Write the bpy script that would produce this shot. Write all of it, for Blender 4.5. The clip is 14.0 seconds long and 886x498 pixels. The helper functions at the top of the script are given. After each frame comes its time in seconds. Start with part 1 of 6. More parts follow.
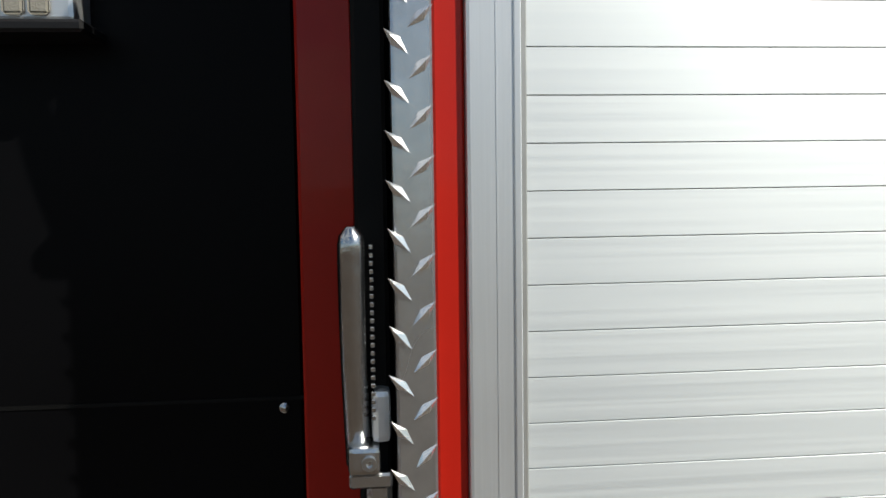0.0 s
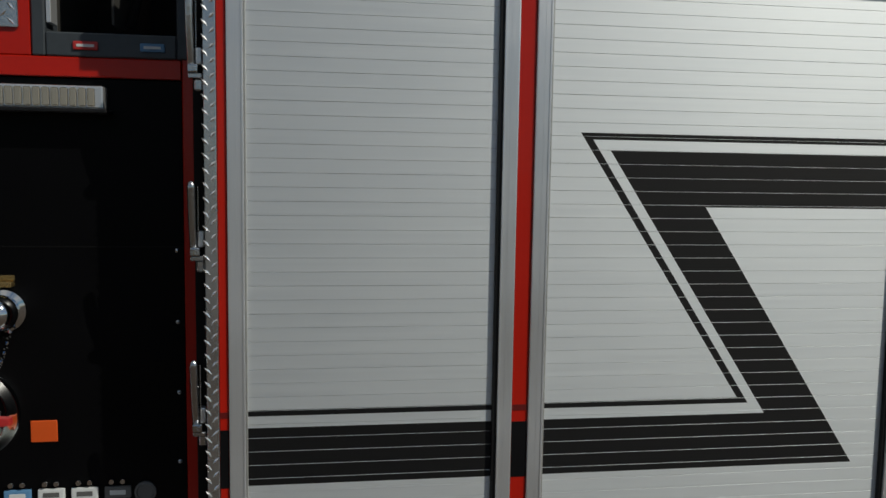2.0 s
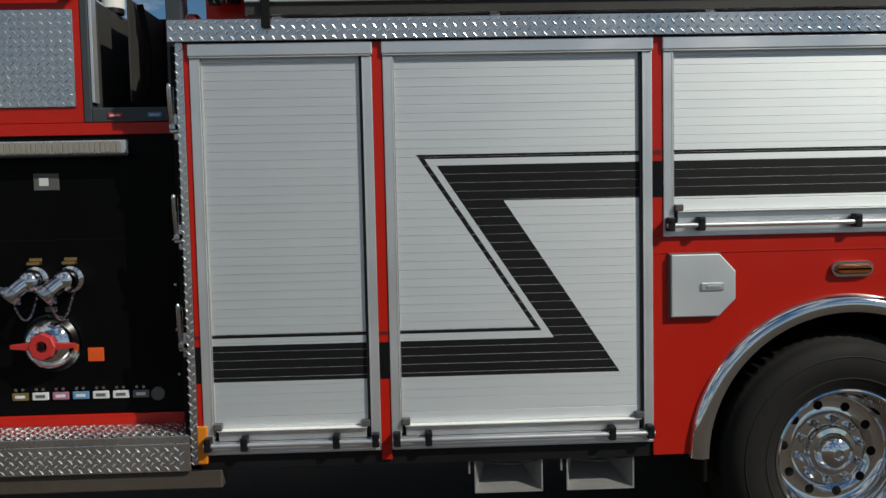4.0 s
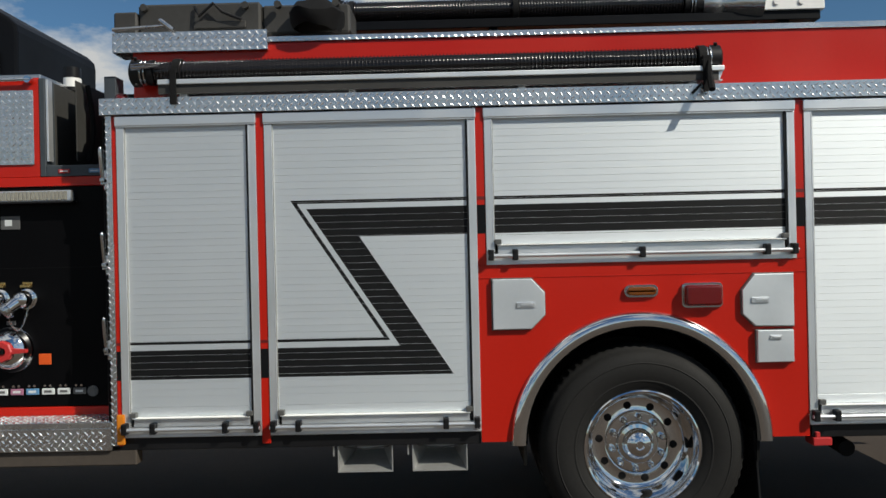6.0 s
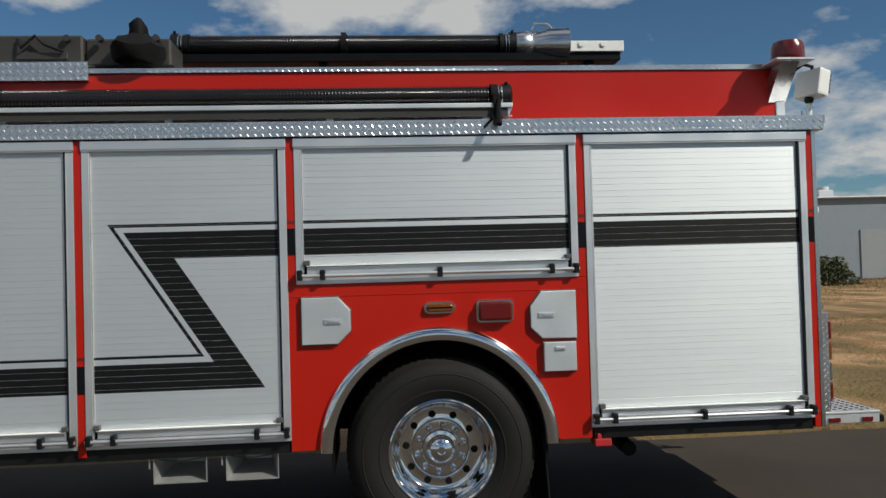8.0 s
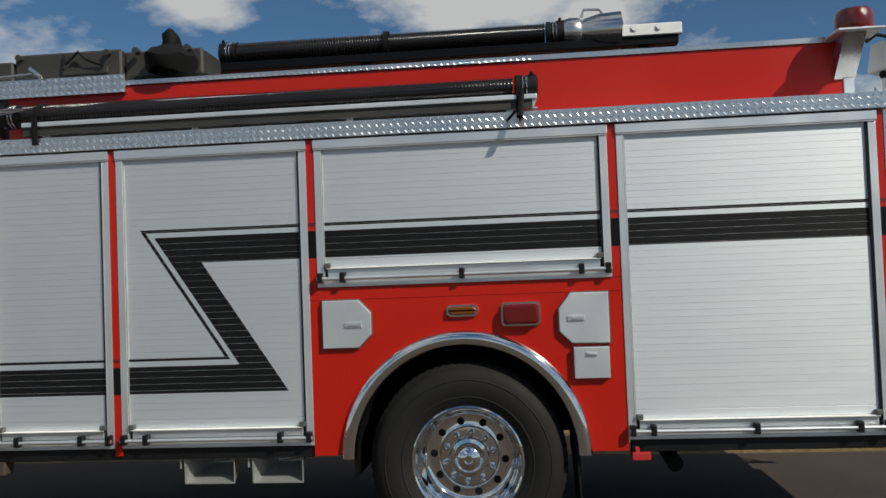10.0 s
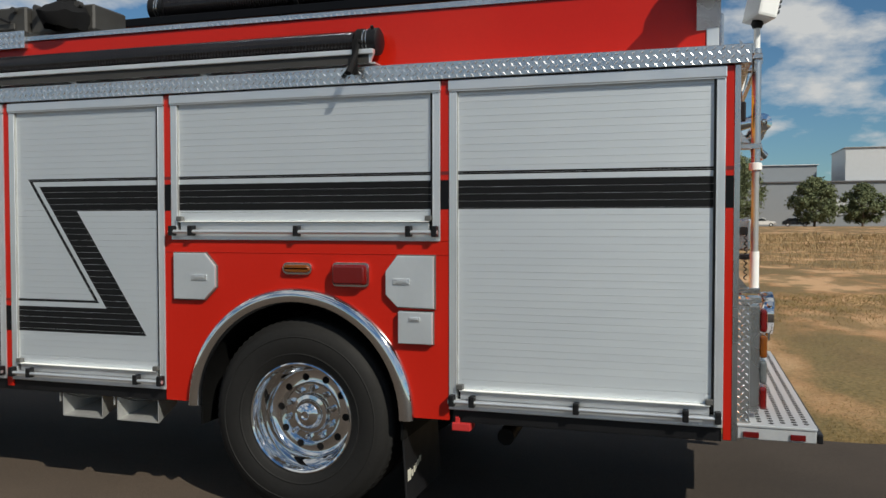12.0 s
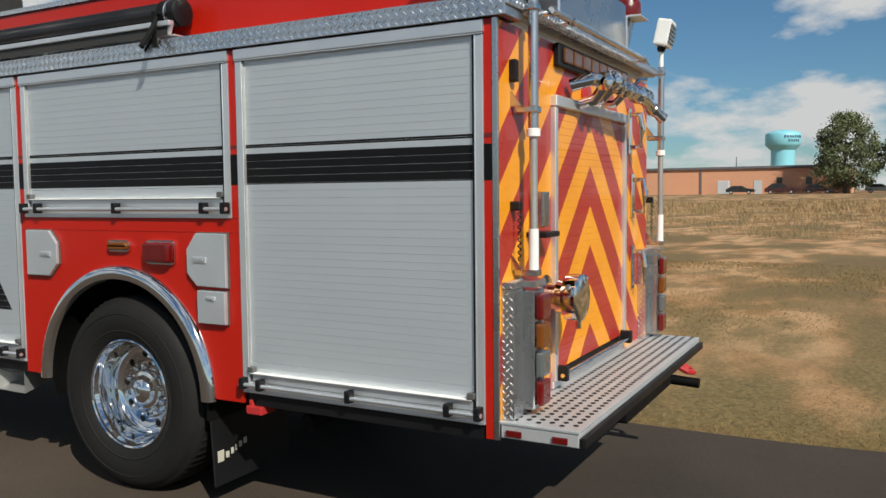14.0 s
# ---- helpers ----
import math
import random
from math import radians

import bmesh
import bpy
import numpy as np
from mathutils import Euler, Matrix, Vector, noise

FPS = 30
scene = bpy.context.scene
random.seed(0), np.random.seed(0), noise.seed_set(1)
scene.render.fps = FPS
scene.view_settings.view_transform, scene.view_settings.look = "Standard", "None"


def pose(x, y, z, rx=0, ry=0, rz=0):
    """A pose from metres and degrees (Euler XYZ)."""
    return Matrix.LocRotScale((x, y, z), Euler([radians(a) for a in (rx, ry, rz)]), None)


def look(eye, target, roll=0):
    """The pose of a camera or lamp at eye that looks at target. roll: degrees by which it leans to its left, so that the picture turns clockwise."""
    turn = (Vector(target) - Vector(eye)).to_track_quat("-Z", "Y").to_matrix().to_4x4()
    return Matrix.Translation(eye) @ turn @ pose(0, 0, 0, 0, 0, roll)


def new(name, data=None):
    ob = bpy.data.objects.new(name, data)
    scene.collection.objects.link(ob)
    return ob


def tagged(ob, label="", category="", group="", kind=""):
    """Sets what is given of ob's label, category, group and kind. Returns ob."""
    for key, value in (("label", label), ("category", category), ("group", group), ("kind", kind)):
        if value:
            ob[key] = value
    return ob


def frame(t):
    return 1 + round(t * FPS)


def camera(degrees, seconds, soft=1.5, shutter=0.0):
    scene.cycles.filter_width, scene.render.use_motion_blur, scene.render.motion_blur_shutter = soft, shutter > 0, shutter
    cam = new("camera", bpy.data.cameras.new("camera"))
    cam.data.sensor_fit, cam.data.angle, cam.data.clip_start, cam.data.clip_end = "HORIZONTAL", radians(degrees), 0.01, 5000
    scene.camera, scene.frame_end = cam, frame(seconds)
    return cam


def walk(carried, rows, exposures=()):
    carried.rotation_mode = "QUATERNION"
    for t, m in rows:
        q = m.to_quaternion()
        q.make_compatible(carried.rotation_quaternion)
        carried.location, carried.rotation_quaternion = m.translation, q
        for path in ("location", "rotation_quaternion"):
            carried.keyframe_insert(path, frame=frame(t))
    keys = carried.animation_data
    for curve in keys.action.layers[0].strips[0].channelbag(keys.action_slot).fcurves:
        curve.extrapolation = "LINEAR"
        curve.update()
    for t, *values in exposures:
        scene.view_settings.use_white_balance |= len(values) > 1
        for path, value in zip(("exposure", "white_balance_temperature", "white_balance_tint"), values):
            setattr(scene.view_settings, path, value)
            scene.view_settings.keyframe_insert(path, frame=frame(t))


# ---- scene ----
cam = camera(57.0, 14.0)
PATH = [
    (0, (-0.111, -0.605, 1.713), (0.078, 1.38, 1.558), -0.8),
    (0.2, (-0.107, -0.754, 1.704), (0.177, 1.219, 1.541), -0.3),
    (0.5, (-0.104, -0.974, 1.704), (0.284, 0.976, 1.49), -0.1),
    (1, (0.069, -1.36, 1.701), (0.33, 0.613, 1.503), -0.1),
    (1.5, (0.178, -1.747, 1.679), (0.447, 0.232, 1.57), 0.5),
    (2, (0.195, -2.099, 1.718), (0.492, -0.13, 1.528), 0.9),
    (2.5, (0.432, -2.455, 1.644), (0.644, -0.474, 1.466), 0.7),
    (3, (0.588, -2.807, 1.648), (0.812, -0.824, 1.515), 0.2),
    (3.2, (0.622, -2.925, 1.667), (0.821, -0.942, 1.497), -0.3),
    (5.3, (1.428, -4.026, 1.594), (1.381, -2.027, 1.577), 0.4),
    (5.5, (1.501, -4.09, 1.592), (1.466, -2.09, 1.577), 0.1),
    (6, (1.741, -4.301, 1.557), (1.714, -2.301, 1.555), -1.3),
    (6.5, (1.978, -4.475, 1.547), (1.956, -2.475, 1.558), -1.2),
    (7, (2.222, -4.561, 1.651), (2.147, -2.563, 1.629), -0.8),
    (7.5, (2.287, -4.622, 1.517), (2.301, -2.622, 1.569), 0.0),
    (8, (2.347, -4.661, 1.534), (2.518, -2.669, 1.581), -1.6),
    (8.2, (2.333, -4.641, 1.489), (2.5, -2.648, 1.506), -2.1),
    (10.3, (3.295, -4.475, 1.523), (3.036, -2.493, 1.587), -1.2),
    (10.5, (3.47, -4.48, 1.638), (3.166, -2.503, 1.627), -0.8),
    (11, (3.819, -4.394, 1.552), (3.43, -2.432, 1.507), -1.6),
    (11.5, (4.273, -4.215, 1.59), (3.812, -2.271, 1.496), 0.3),
    (12, (4.789, -4.054, 1.557), (4.205, -2.142, 1.494), -0.0),
    (12.5, (5.207, -3.834, 1.538), (4.525, -1.957, 1.445), -2.0),
    (13, (5.633, -3.56, 1.581), (4.853, -1.719, 1.519), -2.8),
    (13.5, (6.067, -3.332, 1.579), (5.207, -1.528, 1.513), -0.6),
    (14, (6.415, -3.089, 1.575), (5.462, -1.335, 1.44), -0.6),
]
EXPOSURES = [(0.0, 0.05, 6650, 6), (0.5, -0.85, 6650, 6), (1.0, -1.0, 6650, 6), (1.5, -1.12, 6650, 6), (2.0, -0.92, 6650, 6), (2.5, -0.72, 6650, 6), (3.0, -0.68, 6650, 6), (5.5, -0.2, 6650, 6), (7.0, -0.12, 6650, 6), (8.0, -0.3, 6650, 6), (10.5, -0.25, 6650, 6), (12.0, -0.09, 6650, 6), (13.5, -0.05, 6650, 6), (14.0, -0.01, 6650, 6)]
walk(cam, [(t, look(eye, target, roll)) for t, eye, target, roll in PATH], EXPOSURES)

# ---- world, sun ----
SUN = Vector((1.0, -0.75, 1.02)).normalized()
world = bpy.data.worlds.new("sky")
scene.world = world
world.use_nodes = True
wn, wl = world.node_tree.nodes, world.node_tree.links
wn.clear()
sky = wn.new("ShaderNodeTexSky")
sky.sky_type, sky.sun_disc = "NISHITA", False
sky.sun_elevation = math.asin(SUN.z)
sky.sun_rotation = math.atan2(SUN.x, SUN.y)
sky.air_density, sky.dust_density, sky.ozone_density = 1.0, 0.15, 4.0
wtc = wn.new("ShaderNodeTexCoord")
wsep = wn.new("ShaderNodeSeparateXYZ")
wl.new(wtc.outputs["Generated"], wsep.inputs[0])
wadd = wn.new("ShaderNodeMath"); wadd.operation = "ADD"; wadd.inputs[1].default_value = 0.42
wl.new(wsep.outputs["Z"], wadd.inputs[0])
wmax = wn.new("ShaderNodeMath"); wmax.operation = "MAXIMUM"; wmax.inputs[1].default_value = 0.05
wl.new(wadd.outputs[0], wmax.inputs[0])
wdiv = wn.new("ShaderNodeVectorMath"); wdiv.operation = "DIVIDE"
wcmb = wn.new("ShaderNodeCombineXYZ")
for k in range(3):
    wl.new(wmax.outputs[0], wcmb.inputs[k])
wl.new(wtc.outputs["Generated"], wdiv.inputs[0])
wl.new(wcmb.outputs[0], wdiv.inputs[1])
wmap = wn.new("ShaderNodeMapping")
wmap.inputs["Location"].default_value = (3.1, 1.7, 0.4)
wmap.inputs["Scale"].default_value = (1.0, 1.0, 1.9)
wl.new(wdiv.outputs[0], wmap.inputs[0])
wnoise = wn.new("ShaderNodeTexNoise")
wnoise.inputs["Scale"].default_value, wnoise.inputs["Detail"].default_value = 3.1, 8.0
wnoise.inputs["Roughness"].default_value = 0.56
wl.new(wmap.outputs[0], wnoise.inputs["Vector"])
wramp = wn.new("ShaderNodeValToRGB")
wramp.color_ramp.elements[0].position, wramp.color_ramp.elements[1].position = 0.462, 0.575
wl.new(wnoise.outputs[0], wramp.inputs[0])
wmix = wn.new("ShaderNodeMixRGB")
wmix.inputs[2].default_value = (8.5, 8.6, 8.9, 1)
wl.new(wramp.outputs[0], wmix.inputs[0])
wtint = wn.new("ShaderNodeMixRGB")
wtint.blend_type = "MULTIPLY"
wtint.inputs[0].default_value = 1.0
wtint.inputs[2].default_value = (0.66, 0.88, 1.0, 1)
wl.new(sky.outputs[0], wtint.inputs[1])
wl.new(wtint.outputs[0], wmix.inputs[1])
wbg = wn.new("ShaderNodeBackground")
wbg.inputs[1].default_value = 0.072
wl.new(wmix.outputs[0], wbg.inputs[0])
wout = wn.new("ShaderNodeOutputWorld")
wl.new(wbg.outputs[0], wout.inputs[0])

sun = new("sun", bpy.data.lights.new("sun", "SUN"))
sun.data.energy, sun.data.angle, sun.data.color = 4.9, radians(0.53), (1.0, 0.95, 0.87)
sun.matrix_world = look(SUN * 60, (0, 0, 0))


# ---- materials ----
class Nodes:
    """A material's node tree, with short ways to add to it."""

    def __init__(self, name):
        self.mat = bpy.data.materials.new(name)
        self.mat.use_nodes = True
        self.tree = self.mat.node_tree
        self.bsdf = self.tree.nodes["Principled BSDF"]

    def add(self, kind, **inputs):
        n = self.tree.nodes.new(kind)
        for key, value in inputs.items():
            n.inputs[key.replace("_", " ")].default_value = value
        return n

    def link(self, a, b):
        self.tree.links.new(a, b)

    def value(self, v):
        n = self.tree.nodes.new("ShaderNodeValue")
        n.outputs[0].default_value = v
        return n.outputs[0]

    def math(self, op, a, b=None):
        n = self.tree.nodes.new("ShaderNodeMath")
        n.operation = op
        for k, v in enumerate((a, b)):
            if v is None:
                continue
            if isinstance(v, (int, float)):
                n.inputs[k].default_value = v
            else:
                self.link(v, n.inputs[k])
        return n.outputs[0]

    def between(self, v, lo, hi):
        return self.math("MULTIPLY", self.math("GREATER_THAN", v, lo), self.math("LESS_THAN", v, hi))

    def noise(self, scale, detail=3.0, stretch=(1, 1, 1), rough=0.55):
        geo = self.add("ShaderNodeNewGeometry")
        mp = self.add("ShaderNodeMapping")
        mp.inputs["Scale"].default_value = stretch
        self.link(geo.outputs["Position"], mp.inputs[0])
        n = self.add("ShaderNodeTexNoise", Scale=scale, Detail=detail, Roughness=rough)
        self.link(mp.outputs[0], n.inputs["Vector"])
        return n.outputs[0]

    def ramp(self, v, stops):
        n = self.add("ShaderNodeValToRGB")
        e = n.color_ramp.elements
        e[0].position, e[0].color = stops[0][0], (*stops[0][1], 1)
        e[1].position, e[1].color = stops[-1][0], (*stops[-1][1], 1)
        for p, c in stops[1:-1]:
            x = e.new(p)
            x.color = (*c, 1)
        self.link(v, n.inputs[0])
        return n.outputs[0]

    def mix(self, f, a, b, op="MIX"):
        n = self.add("ShaderNodeMixRGB")
        n.blend_type = op
        for k, v in enumerate((f, a, b)):
            if isinstance(v, (int, float)):
                n.inputs[k].default_value = v
            elif isinstance(v, tuple):
                n.inputs[k].default_value = (*v, 1)
            else:
                self.link(v, n.inputs[k])
        return n.outputs[0]

    def bump(self, v, strength, distance=0.002):
        n = self.add("ShaderNodeBump", Strength=strength, Distance=distance)
        self.link(v, n.inputs["Height"])
        self.link(n.outputs[0], self.bsdf.inputs["Normal"])

    def range(self, v, lo, hi):
        n = self.add("ShaderNodeMapRange")
        n.inputs[1].default_value, n.inputs[2].default_value = 0.3, 0.7
        n.inputs[3].default_value, n.inputs[4].default_value = lo, hi
        self.link(v, n.inputs[0])
        return n.outputs[0]


def surface(name, color, rough=0.5, metal=0.0, vary=0.12, grain=30.0, bump=0.0, stretch=(1, 1, 1), coat=0.0, blotch=2.5, rvary=0.08, spec=0.5):
    """A painted, plastic, metal or mineral surface with variation at two scales."""
    n = Nodes(name)
    fine, wide = n.noise(grain, 4, stretch), n.noise(blotch, 3)
    low = tuple(max(0.0, c * (1 - vary)) for c in color)
    high = tuple(min(1.0, c * (1 + vary)) for c in color)
    col = n.mix(0.5, n.ramp(fine, [(0.3, low), (0.7, high)]), n.ramp(wide, [(0.3, low), (0.7, high)]))
    n.link(col, n.bsdf.inputs["Base Color"])
    n.bsdf.inputs["Metallic"].default_value = metal
    n.link(n.range(wide, max(0.02, rough - rvary), min(1, rough + rvary)), n.bsdf.inputs["Roughness"])
    n.bsdf.inputs["Specular IOR Level"].default_value = spec
    if coat:
        n.bsdf.inputs["Coat Weight"].default_value = coat
        n.bsdf.inputs["Coat Roughness"].default_value = 0.04
    if bump:
        n.bump(fine, bump)
    return n.mat


RED = surface("red_enamel", (0.43, 0.0115, 0.0045), 0.36, 0, 0.05, 60, 0.0, coat=0.22, spec=0.25)
DARKRED = surface("dark_red_film", (0.12, 0.006, 0.006), 0.35, 0, 0.05, coat=0.3)
BLACKFILM = surface("black_film", (0.005, 0.005, 0.006), 0.40, 0, 0.2, 50, spec=0.2)
ALU = surface("satin_aluminium_extrusion", (0.72, 0.74, 0.76), 0.40, 0.75, 0.05, 14, 0.03, (40, 40, 0.6))
ALU_H = surface("brushed_aluminium_rail", (0.72, 0.74, 0.76), 0.36, 0.8, 0.06, 14, 0.03, (0.6, 40, 40))
TREAD = surface("dull_tread_plate_ground", (0.60, 0.61, 0.62), 0.26, 0.95, 0.14, 60, 0.08, rvary=0.06)
# same metal as the plate, coloured lighter to stand in for sun glints
LUG = surface("lug_painted_glint", (0.93, 0.935, 0.94), 0.24, 0.9, 0.05, 60, rvary=0.05)
CHROME = surface("chrome", (0.74, 0.75, 0.76), 0.06, 1.0, 0.02, 40, rvary=0.025)
GALV = surface("pale_galvanised_sheet", (0.42, 0.42, 0.41), 0.42, 0.6, 0.12, 30, 0.05)
CASTCHROME = surface("cast_chrome", (0.55, 0.56, 0.57), 0.22, 1.0, 0.15, 80, 0.35)
STAINLESS = surface("stainless_sheet", (0.55, 0.56, 0.57), 0.26, 1.0, 0.06, 20, 0.03, (30, 30, 1))
BLACKPANEL = surface("black_vinyl_panel", (0.0025, 0.0025, 0.003), 0.42, 0, 0.2, 700, 0.06, spec=0.08)
RUBBER = surface("tyre_rubber", (0.0115, 0.011, 0.0105), 0.75, 0, 0.25, 45, 0.12, spec=0.25)
BLACKPLASTIC = surface("black_plastic", (0.007, 0.007, 0.008), 0.45, 0, 0.2, 60, 0.05, spec=0.3)
HOSERUBBER = surface("hose_rubber", (0.010, 0.009, 0.010), 0.2, 0, 0.2, 60, 0.03)
CHASSIS = surface("chassis_black", (0.004, 0.004, 0.004), 0.6, 0, 0.3, 20, 0.1, spec=0.15)
HATCH = surface("satin_hatch_plate", (0.70, 0.73, 0.75), 0.48, 0.75, 0.03, 40, 0.02)
WHITEPLASTIC = surface("white_enamel", (0.78, 0.78, 0.76), 0.35, 0, 0.04)
GREYBOX = surface("grey_coated_metal", (0.11, 0.11, 0.105), 0.42, 0.3, 0.12, 40, 0.06)
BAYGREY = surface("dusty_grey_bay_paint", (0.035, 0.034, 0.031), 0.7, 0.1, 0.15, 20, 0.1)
DARKGREY = surface("dark_grey_coated_metal", (0.058, 0.068, 0.078), 0.4, 0.2, 0.12, 40, spec=0.3)
CABDARK = surface("dark_cab_paint", (0.004, 0.0045, 0.006), 0.45, 0, 0.1, spec=0.12)
# grey of the deck boxes, also the painted shade on the hose trough
BOXGREYSHADE = surface("box_grey_and_trough_shade", (0.042, 0.040, 0.037), 0.55, 0.2, 0.15, 30, 0.05)
BOARD = surface("dull_bright_tailboard", (0.55, 0.56, 0.57), 0.50, 0.5, 0.08, 60, 0.1)
DARKINSIDE = surface("dark_interior", (0.010, 0.0095, 0.008), 0.6, 0, 0.2, spec=0.2)
RAIL = surface("weathered_channel_steel", (0.085, 0.070, 0.058), 0.5, 0.3, 0.15, 30, 0.05)
BRASS = surface("brass_tag", (0.55, 0.40, 0.17), 0.3, 0.9, 0.1)
ORANGEPLATE = surface("orange_placard", (0.66, 0.09, 0.012), 0.45, 0, 0.05)
CANVAS = surface("black_canvas", (0.006, 0.006, 0.0065), 0.8, 0, 0.3, 90, 0.3, spec=0.2)
TINTED = surface("tinted_cab_glass", (0.006, 0.014, 0.019), 0.06, 0, 0.05)
TAGWHITE = surface("pale_tag", (0.60, 0.62, 0.62), 0.4, 0, 0.05)
TAGBLUE = surface("blue_tag", (0.10, 0.24, 0.42), 0.4, 0, 0.05)
TAGPURPLE = surface("plum_tag", (0.34, 0.14, 0.22), 0.4, 0, 0.05)
TAGGREY = surface("grey_tag", (0.10, 0.10, 0.10), 0.4, 0, 0.05)
TAGRED = surface("red_tag", (0.45, 0.03, 0.03), 0.35, 0, 0.05)
COPPERPIPE = surface("bronze_chrome", (0.78, 0.70, 0.62), 0.10, 1.0, 0.06, 40)
WHITEBAR = surface("cream_marking", (0.50, 0.48, 0.40), 0.5, 0, 0.05)


def lens_material(name, color, rough=0.12):
    n = Nodes(name)
    n.bsdf.inputs["Base Color"].default_value = (*color, 1)
    n.link(n.range(n.noise(160, 2), rough * 0.7, rough * 1.4), n.bsdf.inputs["Roughness"])
    n.bsdf.inputs["Transmission Weight"].default_value = 0.25
    n.bsdf.inputs["Coat Weight"].default_value = 0.6
    n.bump(n.math("SINE", n.math("MULTIPLY", n.noise(2.0, 1, (60, 60, 60)), 40.0)), 0.12)
    return n.mat


REDLENS = lens_material("red_lens", (0.15, 0.003, 0.003))
AMBERLENS = lens_material("amber_lens", (0.20, 0.055, 0.004))
LAMPLENS = lens_material("pale_lamp_lens", (0.34, 0.32, 0.27))
DARKAMBER = lens_material("smoked_amber_lens", (0.15, 0.052, 0.008))
MARKER = lens_material("orange_marker_lens", (0.85, 0.27, 0.02))
CLEARLENS = lens_material("clear_lens", (0.13, 0.14, 0.145))

# the stripe painted over the doors: one straight run above, one below, joined by a slanting bar
SLANT, TIP = 0.657, 1.826


def stripe_mask(n):
    geo = n.add("ShaderNodeNewGeometry")
    sep = n.add("ShaderNodeSeparateXYZ")
    n.link(geo.outputs["Position"], sep.inputs[0])
    x, z = sep.outputs["X"], sep.outputs["Z"]
    u = n.math("SUBTRACT", x, n.math("MULTIPLY", n.math("SUBTRACT", TIP, z), SLANT))
    parts = (
        (n.between(z, 1.630, 1.781), n.math("GREATER_THAN", u, 0.933)),
        (n.between(z, 0.893, 1.781), n.between(u, 0.933, 1.112)),
        (n.between(z, 0.893, 1.047), n.math("LESS_THAN", u, 1.112)),
        (n.between(z, 1.808, 1.826), n.math("GREATER_THAN", u, 0.879)),
        (n.between(z, 1.078, 1.826), n.between(u, 0.879, 0.902)),
        (n.between(z, 1.078, 1.094), n.math("LESS_THAN", u, 0.902)),
    )
    mask = None
    for a, b in parts:
        m = n.math("MULTIPLY", a, b)
        mask = m if mask is None else n.math("MAXIMUM", mask, m)
    # only the flat faces carry the film, the rolled edges stay bare
    side = n.add("ShaderNodeSeparateXYZ")
    n.link(geo.outputs["True Normal"], side.inputs[0])
    return n.math("MULTIPLY", mask, n.math("LESS_THAN", side.outputs["Y"], -0.97))


def curtain_material():
    n = Nodes("satin_anodised_slat")
    mask = stripe_mask(n)
    wide, fine = n.noise(1.6, 3), n.noise(5.0, 4, (0.5, 30, 60))
    info = n.add("ShaderNodeObjectInfo")
    tone = n.mix(0.5, n.ramp(wide, [(0.3, (0.735, 0.775, 0.80)), (0.7, (0.80, 0.835, 0.85))]), n.ramp(fine, [(0.3, (0.735, 0.775, 0.80)), (0.7, (0.80, 0.835, 0.85))]))
    tone = n.mix(n.math("MULTIPLY", info.outputs["Random"], 0.10), tone, (0.69, 0.73, 0.75))
    n.link(n.mix(mask, tone, (0.006, 0.006, 0.0065)), n.bsdf.inputs["Base Color"])
    n.link(n.math("MULTIPLY", n.math("SUBTRACT", 1.0, mask), 0.80), n.bsdf.inputs["Metallic"])
    n.bsdf.inputs["Specular IOR Level"].default_value = 0.25
    n.link(n.range(fine, 0.52, 0.60), n.bsdf.inputs["Roughness"])
    # brushed along the slat: the sheen spreads up and down
    n.bsdf.inputs["Anisotropic"].default_value = 0.4
    along = n.add("ShaderNodeCombineXYZ")
    along.inputs[2].default_value = 1.0
    n.link(along.outputs[0], n.bsdf.inputs["Tangent"])
    n.bump(fine, 0.02)
    return n.mat


CURTAIN = curtain_material()


def chevron_material():
    """Reflective film in slanting orange and red bands that meet at the middle of the tail."""
    n = Nodes("chevron_film")
    geo = n.add("ShaderNodeNewGeometry")
    sep = n.add("ShaderNodeSeparateXYZ")
    n.link(geo.outputs["Position"], sep.inputs[0])
    v = n.math("ADD", sep.outputs["Z"], n.math("ABSOLUTE", n.math("SUBTRACT", sep.outputs["Y"], 1.19)))
    f = n.math("FRACT", n.math("ADD", n.math("DIVIDE", n.math("SUBTRACT", v, 1.93), 0.427), 20.0))
    m = n.math("GREATER_THAN", f, 0.5)
    tone = n.noise(3.0, 3)
    orange = n.ramp(tone, [(0.3, (0.82, 0.30, 0.012)), (0.7, (0.92, 0.37, 0.02))])
    red = n.ramp(tone, [(0.3, (0.36, 0.022, 0.014)), (0.7, (0.44, 0.03, 0.018))])
    n.link(n.mix(m, red, orange), n.bsdf.inputs["Base Color"])
    n.link(n.range(n.noise(90, 3), 0.25, 0.4), n.bsdf.inputs["Roughness"])
    n.bsdf.inputs["Coat Weight"].default_value = 0.35
    n.bump(n.noise(260, 2), 0.05)
    return n.mat


CHEVRON = chevron_material()


